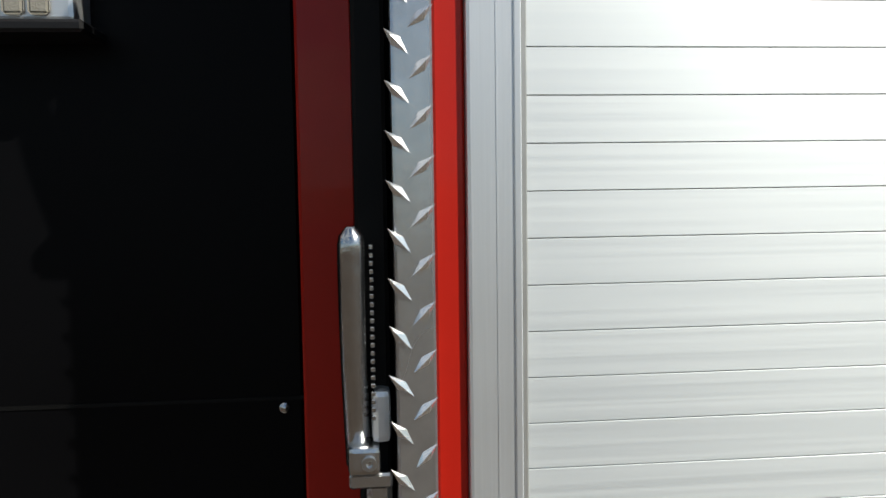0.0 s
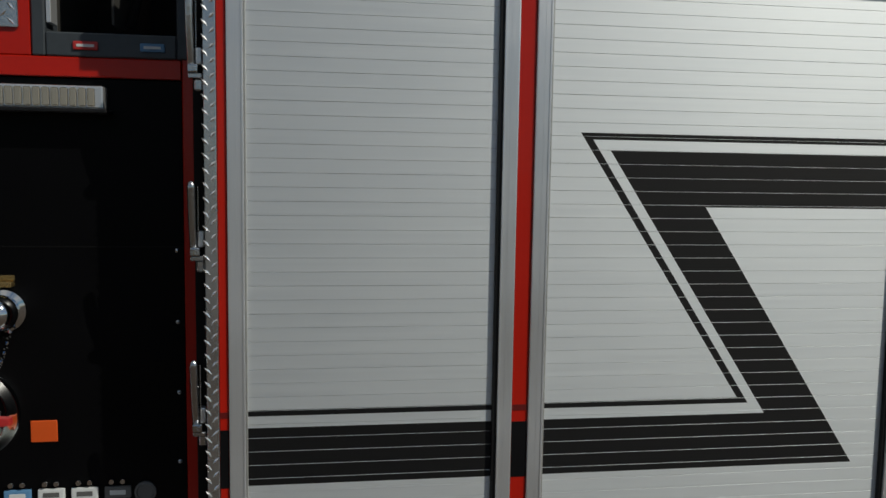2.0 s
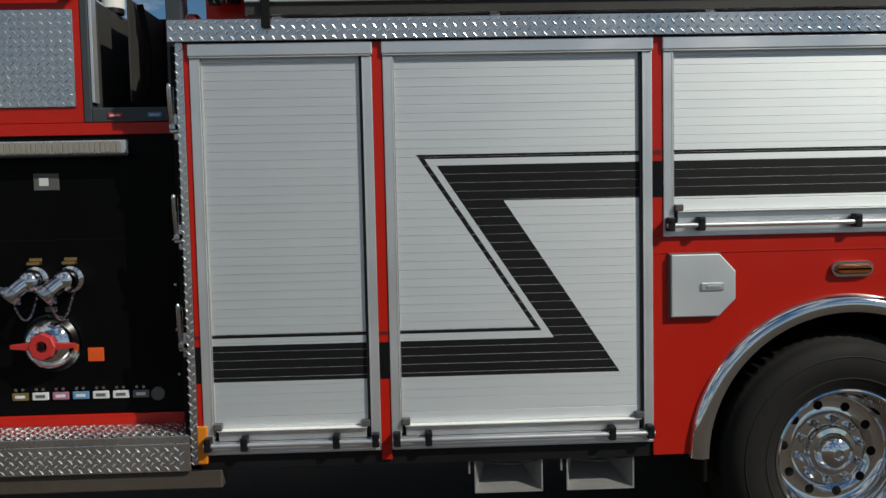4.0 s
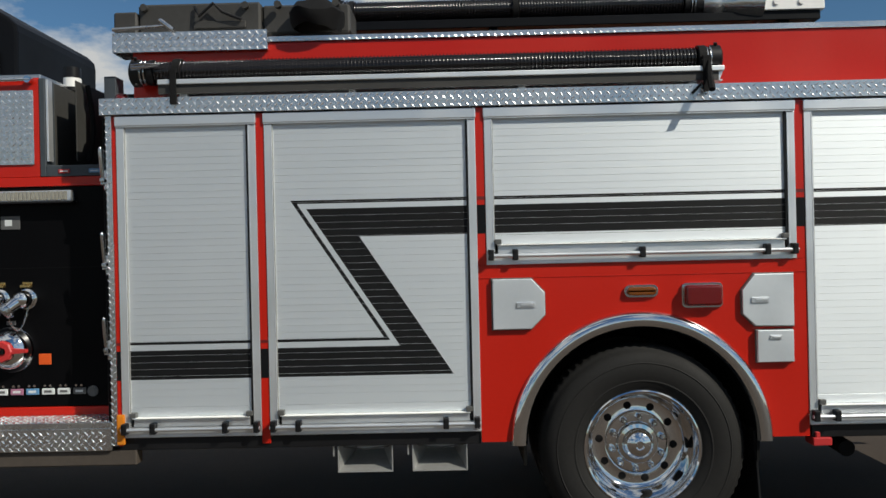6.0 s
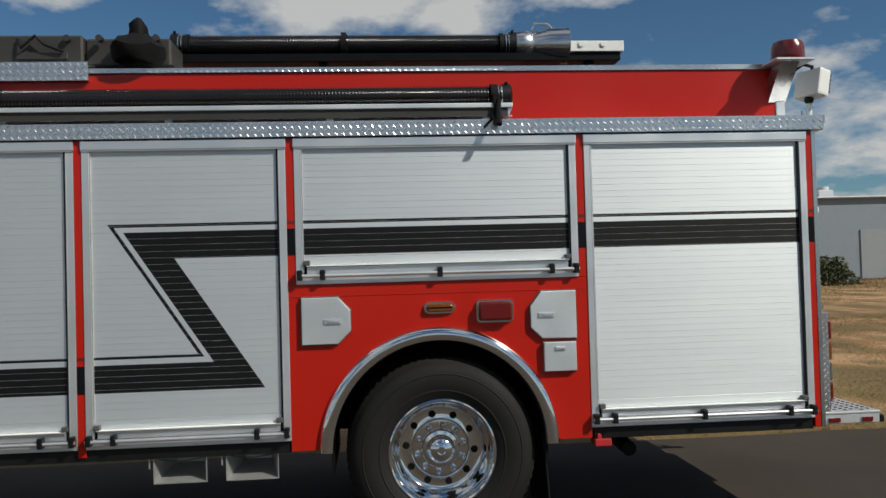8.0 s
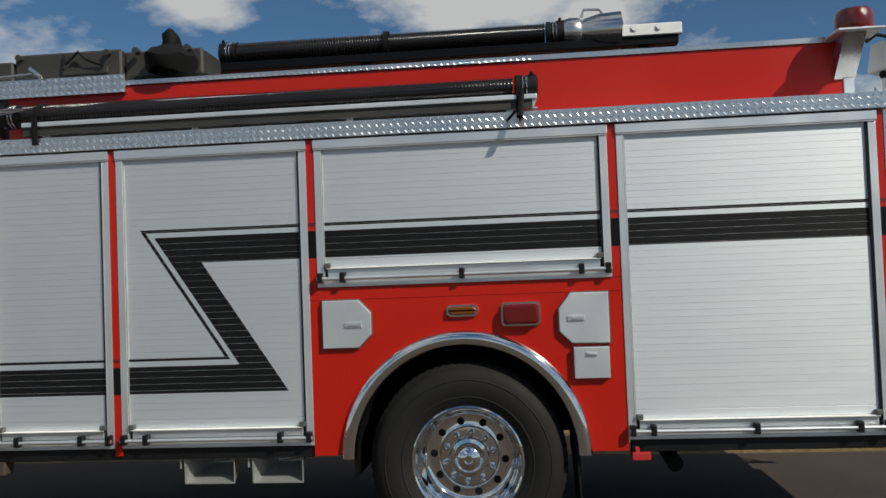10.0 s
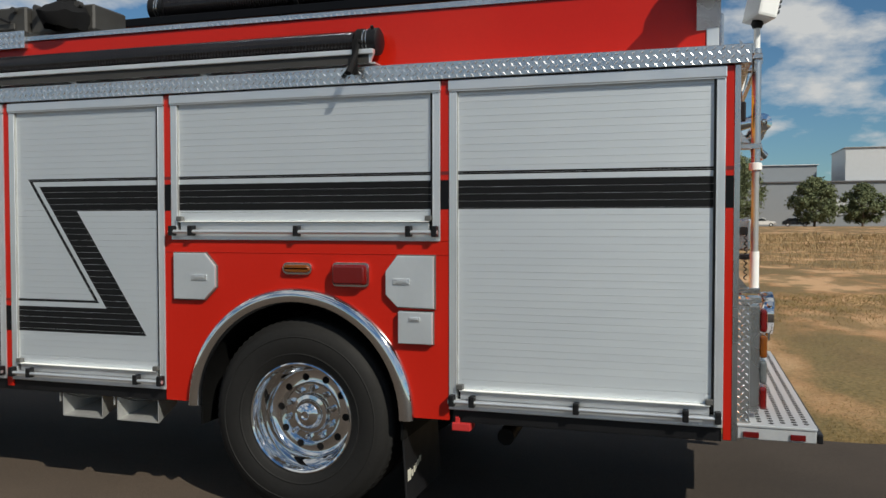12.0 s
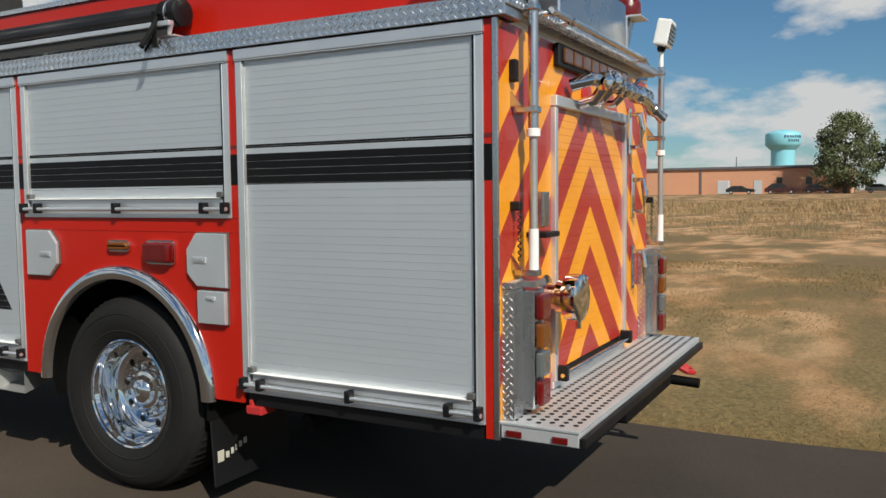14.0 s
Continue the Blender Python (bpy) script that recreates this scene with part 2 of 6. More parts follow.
def ground_material():
    n = Nodes("dry_field_grass")
    a, b, c = n.noise(0.42, 8, (1, 0.5, 1)), n.noise(1.3, 6, (1, 0.5, 1)), n.noise(22, 4)
    base = n.ramp(a, [(0.43, (0.11, 0.070, 0.020)), (0.48, (0.23, 0.125, 0.044)), (0.52, (0.42, 0.215, 0.095)), (0.57, (0.54, 0.32, 0.165))])
    col = n.mix(n.ramp(b, [(0.46, (0, 0, 0)), (0.58, (0.75, 0.75, 0.75))]), base, (0.125, 0.088, 0.027))
    col = n.mix(0.25, col, n.ramp(c, [(0.3, (0.08, 0.055, 0.022)), (0.7, (0.42, 0.28, 0.14))]))
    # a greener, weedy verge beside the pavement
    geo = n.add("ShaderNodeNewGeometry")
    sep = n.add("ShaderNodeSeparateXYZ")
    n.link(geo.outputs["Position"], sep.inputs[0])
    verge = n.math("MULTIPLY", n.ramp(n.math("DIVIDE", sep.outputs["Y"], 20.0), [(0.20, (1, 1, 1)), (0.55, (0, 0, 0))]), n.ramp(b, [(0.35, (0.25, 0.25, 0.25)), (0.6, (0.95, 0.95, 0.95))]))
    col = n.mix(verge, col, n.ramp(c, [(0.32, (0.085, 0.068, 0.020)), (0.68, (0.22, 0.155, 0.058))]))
    n.link(col, n.bsdf.inputs["Base Color"])
    n.bsdf.inputs["Roughness"].default_value = 0.95
    n.bump(c, 0.6, 0.03)
    return n.mat


def asphalt_material():
    """Old tan-grey asphalt: fine stones, wide stains, lighter and tanner towards low x."""
    n = Nodes("worn_asphalt")
    stones, wide, far = n.noise(150, 4), n.noise(0.9, 4), n.noise(0.28, 3)
    geo = n.add("ShaderNodeNewGeometry")
    sep = n.add("ShaderNodeSeparateXYZ")
    n.link(geo.outputs["Position"], sep.inputs[0])
    along = n.math("ADD", n.math("DIVIDE", sep.outputs["X"], 8.0), n.math("MULTIPLY", n.math("SUBTRACT", far, 0.5), 1.2))
    base = n.ramp(along, [(0.10, (0.080, 0.061, 0.047)), (0.90, (0.044, 0.037, 0.032))])
    col = n.mix(0.55, base, n.ramp(stones, [(0.32, (0.35, 0.34, 0.33)), (0.68, (1.55, 1.52, 1.48))]), "MULTIPLY")
    col = n.mix(0.5, col, n.ramp(wide, [(0.3, (0.72, 0.71, 0.70)), (0.7, (1.25, 1.24, 1.22))]), "MULTIPLY")
    n.link(col, n.bsdf.inputs["Base Color"])
    n.bsdf.inputs["Roughness"].default_value = 0.9
    n.bsdf.inputs["Specular IOR Level"].default_value = 0.2
    n.bump(stones, 0.8)
    return n.mat


def blade_material(name, dark, light):
    n = Nodes(name)
    geo = n.add("ShaderNodeNewGeometry")
    col = n.mix(0.55, n.ramp(geo.outputs["Random Per Island"], [(0.0, dark), (1.0, light)]), n.ramp(n.noise(0.45, 4), [(0.32, dark), (0.68, light)]))
    n.link(col, n.bsdf.inputs["Base Color"])
    n.bsdf.inputs["Roughness"].default_value = 0.8
    return n.mat


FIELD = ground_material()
ASPHALT = asphalt_material()
MOWN = blade_material("mown_dry_grass", (0.17, 0.115, 0.044), (0.36, 0.235, 0.11))
TALL = blade_material("tall_dry_grass", (0.21, 0.145, 0.065), (0.40, 0.27, 0.135))
EDGEGRASS = blade_material("edge_grass", (0.135, 0.100, 0.030), (0.33, 0.215, 0.08))
LEAF = blade_material("tree_leaves", (0.075, 0.095, 0.042), (0.15, 0.17, 0.08))
BUSHLEAF = blade_material("bush_leaves", (0.030, 0.038, 0.014), (0.075, 0.085, 0.034))
BARK = surface("bark", (0.10, 0.075, 0.055), 0.9, 0, 0.3, 12, 0.5, (6, 6, 1))
BRICKWALL = surface("orange_block_wall", (0.60, 0.30, 0.18), 0.85, 0, 0.06, 4, 0.1)
ROOFDARK = surface("dark_roof_edge", (0.13, 0.13, 0.14), 0.6, 0.2, 0.1)
PALEWALL = surface("pale_metal_cladding", (0.52, 0.54, 0.56), 0.5, 0.1, 0.05, 3, 0.1, (8, 8, 0.1))
HALLWALL = surface("blue_grey_hall_cladding", (0.21, 0.245, 0.275), 0.5, 0.1, 0.05, 3, 0.1, (8, 8, 0.1))
GREYWALL = surface("grey_metal_cladding", (0.25, 0.27, 0.29), 0.5, 0.1, 0.06, 3, 0.1, (8, 8, 0.1))
TOWERBLUE = surface("pale_blue_tank_paint", (0.22, 0.56, 0.66), 0.45, 0, 0.04)
TOWERTEXT = surface("dark_blue_lettering", (0.05, 0.10, 0.16), 0.5, 0, 0.05)
WINDOWDARK = surface("dark_window_glass", (0.02, 0.025, 0.03), 0.1, 0, 0.1)
CARDARK = surface("dark_car_paint", (0.016, 0.018, 0.022), 0.25, 0, 0.05, coat=0.5)
CARMAROON = surface("maroon_car_paint", (0.05, 0.012, 0.014), 0.25, 0, 0.05, coat=0.5)
CARWHITE = surface("white_car_paint", (0.7, 0.7, 0.7), 0.3, 0, 0.03, coat=0.5)


# ---- mesh helpers ----
def box(bm, x0, x1, y0, y1, z0, z1, bevel=0.0, seg=1):
    vs = [bm.verts.new((x, y, z)) for x in (x0, x1) for y in (y0, y1) for z in (z0, z1)]
    quads = ((0, 1, 3, 2), (4, 6, 7, 5), (0, 4, 5, 1), (2, 3, 7, 6), (0, 2, 6, 4), (1, 5, 7, 3))
    fs = [bm.faces.new([vs[k] for k in q]) for q in quads]
    if bevel:
        es = list({e for f in fs for e in f.edges})
        bmesh.ops.bevel(bm, geom=es, offset=bevel, segments=seg, affect="EDGES", profile=0.6)
    return vs


def axes_to(d):
    """A turn that takes z to the direction d."""
    return Vector(d).normalized().to_track_quat("Z", "Y").to_matrix()


def lathe(bm, profile, at, axis, seg=32, a0=0.0, a1=360.0, closed=False, smooth=True):
    """Turns a profile of (radius, along) round an axis through at."""
    rot, at = axes_to(axis), Vector(at)
    full = abs(a1 - a0) >= 359.9
    n = seg if full else seg + 1
    rings = []
    for r, h in profile:
        rings.append([bm.verts.new(at + rot @ Vector((r * math.cos(radians(a0 + (a1 - a0) * k / seg)), r * math.sin(radians(a0 + (a1 - a0) * k / seg)), h))) for k in range(n)])
    pairs = list(zip(rings, rings[1:])) + ([(rings[-1], rings[0])] if closed else [])
    for a, b in pairs:
        for k in range(seg):
            j = (k + 1) % n
            f = bm.faces.new((a[k], a[j], b[j], b[k]))
            f.smooth = smooth
    return rings


def rod(bm, p0, p1, r, seg=12, r1=None):
    """A round bar with closed ends."""
    d = Vector(p1) - Vector(p0)
    length = d.length
    rings = lathe(bm, [(r, 0), (r if r1 is None else r1, length)], p0, d, seg)
    bm.faces.new(list(reversed(rings[0])))
    bm.faces.new(rings[1])


def pipe(bm, points, r, seg=10, smooth=True):
    """A round bar along a bent line."""
    pts = [Vector(p) for p in points]
    rings = []
    for k, p in enumerate(pts):
        d = (pts[min(k + 1, len(pts) - 1)] - pts[max(k - 1, 0)]).normalized()
        side = d.cross(Vector((0.31, 0.17, 0.93)))
        side = side.normalized()
        up = d.cross(side)
        rr = r[k] if isinstance(r, (list, tuple)) else r
        rings.append([bm.verts.new(p + rr * (math.cos(2 * math.pi * j / seg) * side + math.sin(2 * math.pi * j / seg) * up)) for j in range(seg)])
    for a, b in zip(rings, rings[1:]):
        for j in range(seg):
            f = bm.faces.new((a[j], a[(j + 1) % seg], b[(j + 1) % seg], b[j]))
            f.smooth = smooth
    bm.faces.new(list(reversed(rings[0])))
    bm.faces.new(rings[-1])


def prism(bm, outline, y0, y1, bevel=0.0):
    """An outline of (x, z) drawn out from y0 to y1."""
    a = [bm.verts.new((x, y0, z)) for x, z in outline]
    b = [bm.verts.new((x, y1, z)) for x, z in outline]
    front = bm.faces.new(a)
    fs = [front, bm.faces.new(list(reversed(b)))]
    for k in range(len(a)):
        j = (k + 1) % len(a)
        fs.append(bm.faces.new((a[j], a[k], b[k], b[j])))
    if bevel:
        bmesh.ops.bevel(bm, geom=list(front.edges), offset=bevel, segments=2, affect="EDGES", profile=0.6)


def thing(name, at, label, category, group="", kind=""):
    ob = new(name)
    ob.empty_display_size = 0.2
    ob.location = at
    return tagged(ob, label, category, group, kind)


def to_mesh(name, bm, material):
    bmesh.ops.recalc_face_normals(bm, faces=bm.faces)
    me = bpy.data.meshes.new(name)
    bm.to_mesh(me)
    bm.free()
    flags = np.zeros(len(me.polygons), dtype=bool)
    me.polygons.foreach_get("use_smooth", flags)
    if flags.any():
        me.set_sharp_from_angle(angle=radians(38))
        me.polygons.foreach_set("use_smooth", flags)
    me.materials.append(material)
    return me


def under(ob, parent):
    ob.parent = parent
    if parent.type == "EMPTY":
        ob.matrix_parent_inverse = Matrix.Translation(-parent.location)
    return ob


def part(name, bm, material, parent, label=""):
    """Links a bmesh as one mesh under a thing or a part."""
    return tagged(under(new(name, to_mesh(name, bm, material)), parent), label)


def setting(name, bm, material, label, category):
    return tagged(new(name, to_mesh(name, bm, material)), label, category, kind="structure")


def raw(name, verts, faces, material):
    me = bpy.data.meshes.new(name)
    me.from_pydata(verts, [], faces)
    me.materials.append(material)
    return me


def lugs(bm, at, u, v, w, h, step=0.0205, size=0.0155, inset=0.003):
    """The raised bars of tread plate on a rectangle, slanting by turns."""
    at, u, v = Vector(at), Vector(u), Vector(v)
    n = u.cross(v)
    col = 0
    x = inset + size * 0.4
    while x < w - inset - size * 0.3:
        y = inset + size * 0.5 + (step if col % 2 else 0)
        while y < h - inset - size * 0.4:
            a = radians(45 if col % 2 else 135) + random.uniform(-0.06, 0.06)
            d = math.cos(a) * u + math.sin(a) * v
            s = n.cross(d)
            c = at + x * u + y * v
            L, W, H = size, size * 0.34, size * 0.21
            vs = [bm.verts.new(p) for p in (c - d * L, c - s * W, c + d * L, c + s * W, c - d * L * 0.45 + n * H, c + d * L * 0.45 + n * H)]
            for q in ((0, 1, 5, 4), (2, 3, 4, 5)):
                bm.faces.new([vs[k] for k in q])
            bm.faces.new([vs[k] for k in (1, 2, 5)])
            bm.faces.new([vs[k] for k in (3, 0, 4)])
            y += 2 * step
        x += step
        col += 1


# ---- ground ----
GROUND = -0.075


def field_height(x, y):
    """The field lies level and rises a little far off."""
    t = max(0.0, min(1.0, (y - 25.0) / 110.0))
    return GROUND + (1.0 - GROUND) * t * t * (3 - 2 * t)


def build_ground():
    ys = [-3000, -300, -60, -10, 2.0, 6, 10, 16, 24, 34, 46, 60, 76, 94, 112, 130, 150, 220, 400, 1200, 4000]
    xs = [-3000, -600, -160, -60, -20, 0, 20, 60, 160, 600, 3000]
    bm = bmesh.new()
    grid = [[bm.verts.new((x, y, field_height(x, y) - 0.03)) for x in xs] for y in ys]
    for a, b in zip(grid, grid[1:]):
        for k in range(len(xs) - 1):
            bm.faces.new((a[k], a[k + 1], b[k + 1], b[k])).smooth = True
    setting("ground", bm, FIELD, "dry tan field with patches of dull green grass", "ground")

    bm = bmesh.new()
    far = []
    rnd = random.Random(4)
    n = 240
    for k in range(n + 1):
        x = -60 + 120 * k / n
        far.append((x, 2.68 + 0.05 * math.sin(x * 0.9) + rnd.uniform(-0.035, 0.035) - 0.02 * x * 0.2))
    top_a = [bm.verts.new((x, y, GROUND)) for x, y in far]
    low_a = [bm.verts.new((x, y + 0.02, GROUND - 0.05)) for x, y in far]
    top_b = [bm.verts.new((x, -45, GROUND)) for x, y in far]
    for k in range(n):
        bm.faces.new((top_b[k], top_b[k + 1], top_a[k + 1], top_a[k]))
        bm.faces.new((top_a[k], top_a[k + 1], low_a[k + 1], low_a[k]))
    setting("pavement", bm, ASPHALT, "worn brownish grey asphalt pavement with a ragged grass edge", "pavement")


build_ground()


# ---- the fire engine ----
TRUCK = thing("fire_engine", (2.45, 1.2, GROUND), "red fire engine with roll-up compartment doors parked on asphalt", "fire engine")
PITCH = 0.0362
TAIL = 5.0


def slat_mesh(name, length, height):
    """One hollow door slat: flat face, rolled edges, running along x."""
    h = height - 0.00055
    prof = [(0.0012, 0), (0.0002, 0.0002), (0, 0.0005), (0, h - 0.0003), (0.0002, h - 0.0001), (0.0012, h), (0.011, h), (0.011, 0)]
    bm = bmesh.new()
    a = [bm.verts.new((0, y, z)) for y, z in prof]
    b = [bm.verts.new((length, y, z)) for y, z in prof]
    for k in range(len(prof)):
        j = (k + 1) % len(prof)
        bm.faces.new((a[k], a[j], b[j], b[k]))
    bm.faces.new(list(reversed(a)))
    bm.faces.new(b)
    return to_mesh(name, bm, CURTAIN)


def roll_up_door(x0, x1, z0, z1, brackets):
    """An outer door: frame, slatted curtain, ledge, lift bar on black brackets."""
    w, head = 0.041, 0.052
    inner0, inner1 = x0 + w, x1 - w
    bm = bmesh.new()
    box(bm, x0 - 0.004, x1 + 0.004, -0.014, 0.03, z1 - head, z1, 0.005, 2)
    box(bm, x0, x1, -0.012, -0.0055, z1 - head - 0.006, z1 - head - 0.0005, 0.001)
    door = part("roll_up_door", bm, ALU_H, TRUCK, "satin aluminium roll-up compartment door, closed")
    for xa, xb in ((x0, inner0), (inner1, x1)):
        bm = bmesh.new()
        box(bm, xa, xb, -0.006, 0.03, z0 + 0.055, z1 - head - 0.0065, 0.003, 2)
        # a lip along the inner side of the channel
        lip = (xb - 0.006, xb) if xa == x0 else (xa, xa + 0.006)
        box(bm, lip[0], lip[1], -0.0075, -0.0055, z0 + 0.055, z1 - head - 0.007, 0.001)
        mid = xa + w * 0.55 if xa == x0 else xa + w * 0.45
        box(bm, mid - 0.0006, mid + 0.0006, -0.0064, -0.0055, z0 + 0.055, z1 - head - 0.007)
        part("jamb", bm, ALU, door, "aluminium side channel")
    bm = bmesh.new()
    box(bm, inner0 - 0.01, inner1 + 0.01, 0.0225, 0.0265, z0 + 0.05, z1 - 0.03)
    part("backing", bm, DARKINSIDE, door, "dark gap behind the slats")
    for xa, xb, m, lab in ((inner0 + 0.0002, inner0 + 0.005, GALV, "grey brush seal"), (inner1 - 0.012, inner1 - 0.0002, BLACKPLASTIC, "black rubber edge seal")):
        bm = bmesh.new()
        box(bm, xa, xb, -0.002, 0.022, z0 + 0.07, z1 - head - 0.004, 0.001)
        part("seal", bm, m, door, lab)
    bottom = z0 + 0.105
    # the wide bottom rail, the slats, the ledge
    bm = bmesh.new()
    box(bm, inner0 + 0.003, inner1 - 0.003, 0.010, 0.020, bottom + 0.004, bottom + 0.052, 0.002)
    part("bottom_rail", bm, CURTAIN, door)
    mesh = slat_mesh("slat", inner1 - inner0 - 0.004, PITCH)
    phase = 1.708 - PITCH * 60
    first = math.ceil((bottom + 0.054 - phase) / PITCH)
    z = phase + first * PITCH
    gap = z - (bottom + 0.053)
    while z < z1 - head + 0.004:
        ob = under(new("slat", mesh), door)
        ob.location = (inner0 + 0.002, 0.010, z)
        z += PITCH
    if gap > 0.006:
        ob = under(new("slat", slat_mesh("slat", inner1 - inner0 - 0.004, gap + 0.0008)), door)
        ob.location = (inner0 + 0.002, 0.010, bottom + 0.0535)
    bm = bmesh.new()
    box(bm, inner0 + 0.015, inner1 - 0.015, -0.020, 0.0215, bottom - 0.004, bottom + 0.003, 0.002)
    part("ledge", bm, WHITEPLASTIC, door, "pale finger ledge at the foot of the door")
    for xa in (inner0 + 0.004, inner1 - 0.038):
        bm = bmesh.new()
        box(bm, xa, xa + 0.034, -0.024, 0.0095, bottom + 0.0035, bottom + 0.030, 0.004, 2)
        part("corner_block", bm, GREYBOX, door, "grey moulded corner block")
    bm = bmesh.new()
    box(bm, x0, x1, -0.004, 0.03, z0 + 0.001, z0 + 0.054, 0.002)
    part("sill", bm, ALU_H, door, "aluminium sill trim")
    bm = bmesh.new()
    box(bm, x0 + 0.004, x1 - 0.004, -0.010, -0.0045, z0 + 0.002, z0 + 0.012, 0.001)
    part("drip_edge", bm, ALU_H, door, "aluminium drip edge")
    bm = bmesh.new()
    box(bm, inner0 + 0.02, inner1 - 0.02, -0.002, 0.0205, bottom - 0.048, bottom - 0.006, 0.001)
    part("pull_rail", bm, ALU_H, door, "aluminium pull rail")
    zb = z0 + 0.048
    bm = bmesh.new()
    rod(bm, (x0 + 0.004, -0.036, zb), (x1 - 0.004, -0.036, zb), 0.0105, 16)
    part("lift_bar", bm, ALU_H, door, "polished lift bar")
    for xb in [x0 + 0.022, x1 - 0.022] + [inner0 + f * (inner1 - inner0) for f in brackets]:
        bm = bmesh.new()
        box(bm, xb - 0.015, xb + 0.015, -0.050, -0.0045, zb - 0.024, zb + 0.034, 0.006, 2)
        rod(bm, (xb, -0.054, zb + 0.02), (xb, -0.045, zb + 0.02), 0.005, 8)
        part("bracket", bm, BLACKPLASTIC, door, "black bar bracket")
    return door


BASE, TOP = 0.588, 2.291
roll_up_door(-0.0355, 0.705, BASE, TOP, (0.2, 0.78))
roll_up_door(0.750, 1.865, BASE, TOP, (0.11, 0.86))
roll_up_door(1.912, 3.536, 1.462, TOP, (0.07, 0.5, 0.92))
roll_up_door(3.585, 4.935, BASE, TOP, (0.07, 0.49, 0.9))


def red_post(x0, x1, z0, z1, stripes=()):
    bm = bmesh.new()
    box(bm, x0, x1, 0.0, 0.05, z0, z1, 0.002)
    post = part("post", bm, RED, TRUCK)
    for za, zb, m in stripes:
        bm = bmesh.new()
        box(bm, x0 + 0.001, x1 - 0.001, -0.0012, 0.0005, za, zb)
        part("stripe", bm, m, post, "black stripe film" if m is BLACKFILM else "dark red pinstripe film")


LOWER = ((0.893, 1.047, BLACKFILM), (1.078, 1.094, DARKRED))
UPPER = ((1.630, 1.781, BLACKFILM), (1.808, 1.826, DARKRED))
red_post(-0.0595, -0.0360, 0.545, 2.294, LOWER)
red_post(0.7055, 0.7495, 0.545, 2.294, LOWER)
red_post(1.8655, 1.9115, 1.462, 2.294, UPPER)
red_post(3.5365, 3.5845, 1.462, 2.294, UPPER)
red_post(4.9355, 4.974, 0.53, 2.294, UPPER)


def wheel_panel():
    """The red side round the wheel arch."""
    cx, cz, r, x0, x1, z0, z1 = 2.706, 0.515, 0.655, 1.8655, 3.5845, 0.53, 1.4615
    bm = bmesh.new()
    n = 48
    inner, outer = [], []
    for k in range(n + 1):
        a = math.pi * (1 - k / n)
        c, s = math.cos(a), max(math.sin(a), 0.0)
        p = (cx + r * c, max(cz + r * s, z0))
        t = min((x1 - cx) / c if c > 1e-6 else ((x0 - cx) / c if c < -1e-6 else 1e9), (z1 - cz) / s if s > 1e-6 else 1e9)
        q = (cx + t * c, max(cz + t * s, z0))
        inner.append(p)
        outer.append(q)
    for y in (0.0, 0.012):
        vi = [bm.verts.new((x, y, z)) for x, z in inner]
        vo = [bm.verts.new((x, y, z)) for x, z in outer]
        for k in range(n):
            bm.faces.new((vi[k], vi[k + 1], vo[k + 1], vo[k]))
    for cxn, czn in ((x0, z1), (x1, z1)):
        j = min(range(n), key=lambda k: (outer[k][0] - cxn) ** 2 + (outer[k][1] - czn) ** 2 + (outer[k + 1][0] - cxn) ** 2 + (outer[k + 1][1] - czn) ** 2)
        bm.faces.new([bm.verts.new(p) for p in ((outer[j][0], 0, outer[j][1]), (outer[j + 1][0], 0, outer[j + 1][1]), (cxn, 0, czn))])
    box(bm, x0, x1, -0.003, 0.0, z1 - 0.070, z1 - 0.066, 0.001)
    part("wheel_panel", bm, RED, TRUCK, "glossy red side panel round the wheel arch")
    bm = bmesh.new()
    lathe(bm, [(0.605, -0.018), (0.612, -0.032), (0.640, -0.040), (0.668, -0.034), (0.684, -0.016), (0.688, 0.0), (0.655, 0.0), (0.608, 0.0), (0.601, -0.008)], (cx, 0, cz), (0, 1, 0), 72, 0, 180, closed=True)
    part("fender_trim", bm, CHROME, TRUCK, "polished stainless wheel arch trim")
    bm = bmesh.new()
    lathe(bm, [(0.606, 0.0), (0.606, 0.75), (0.05, 0.75)], (cx, 0, cz), (0, 1, 0), 40, 0, 180)
    for xa in (cx - 0.62, cx + 0.604):
        box(bm, xa, xa + 0.016, 0.013, 0.75, 0.40, cz)
    part("wheel_well", bm, CHASSIS, TRUCK, "black wheel well liner")


wheel_panel()


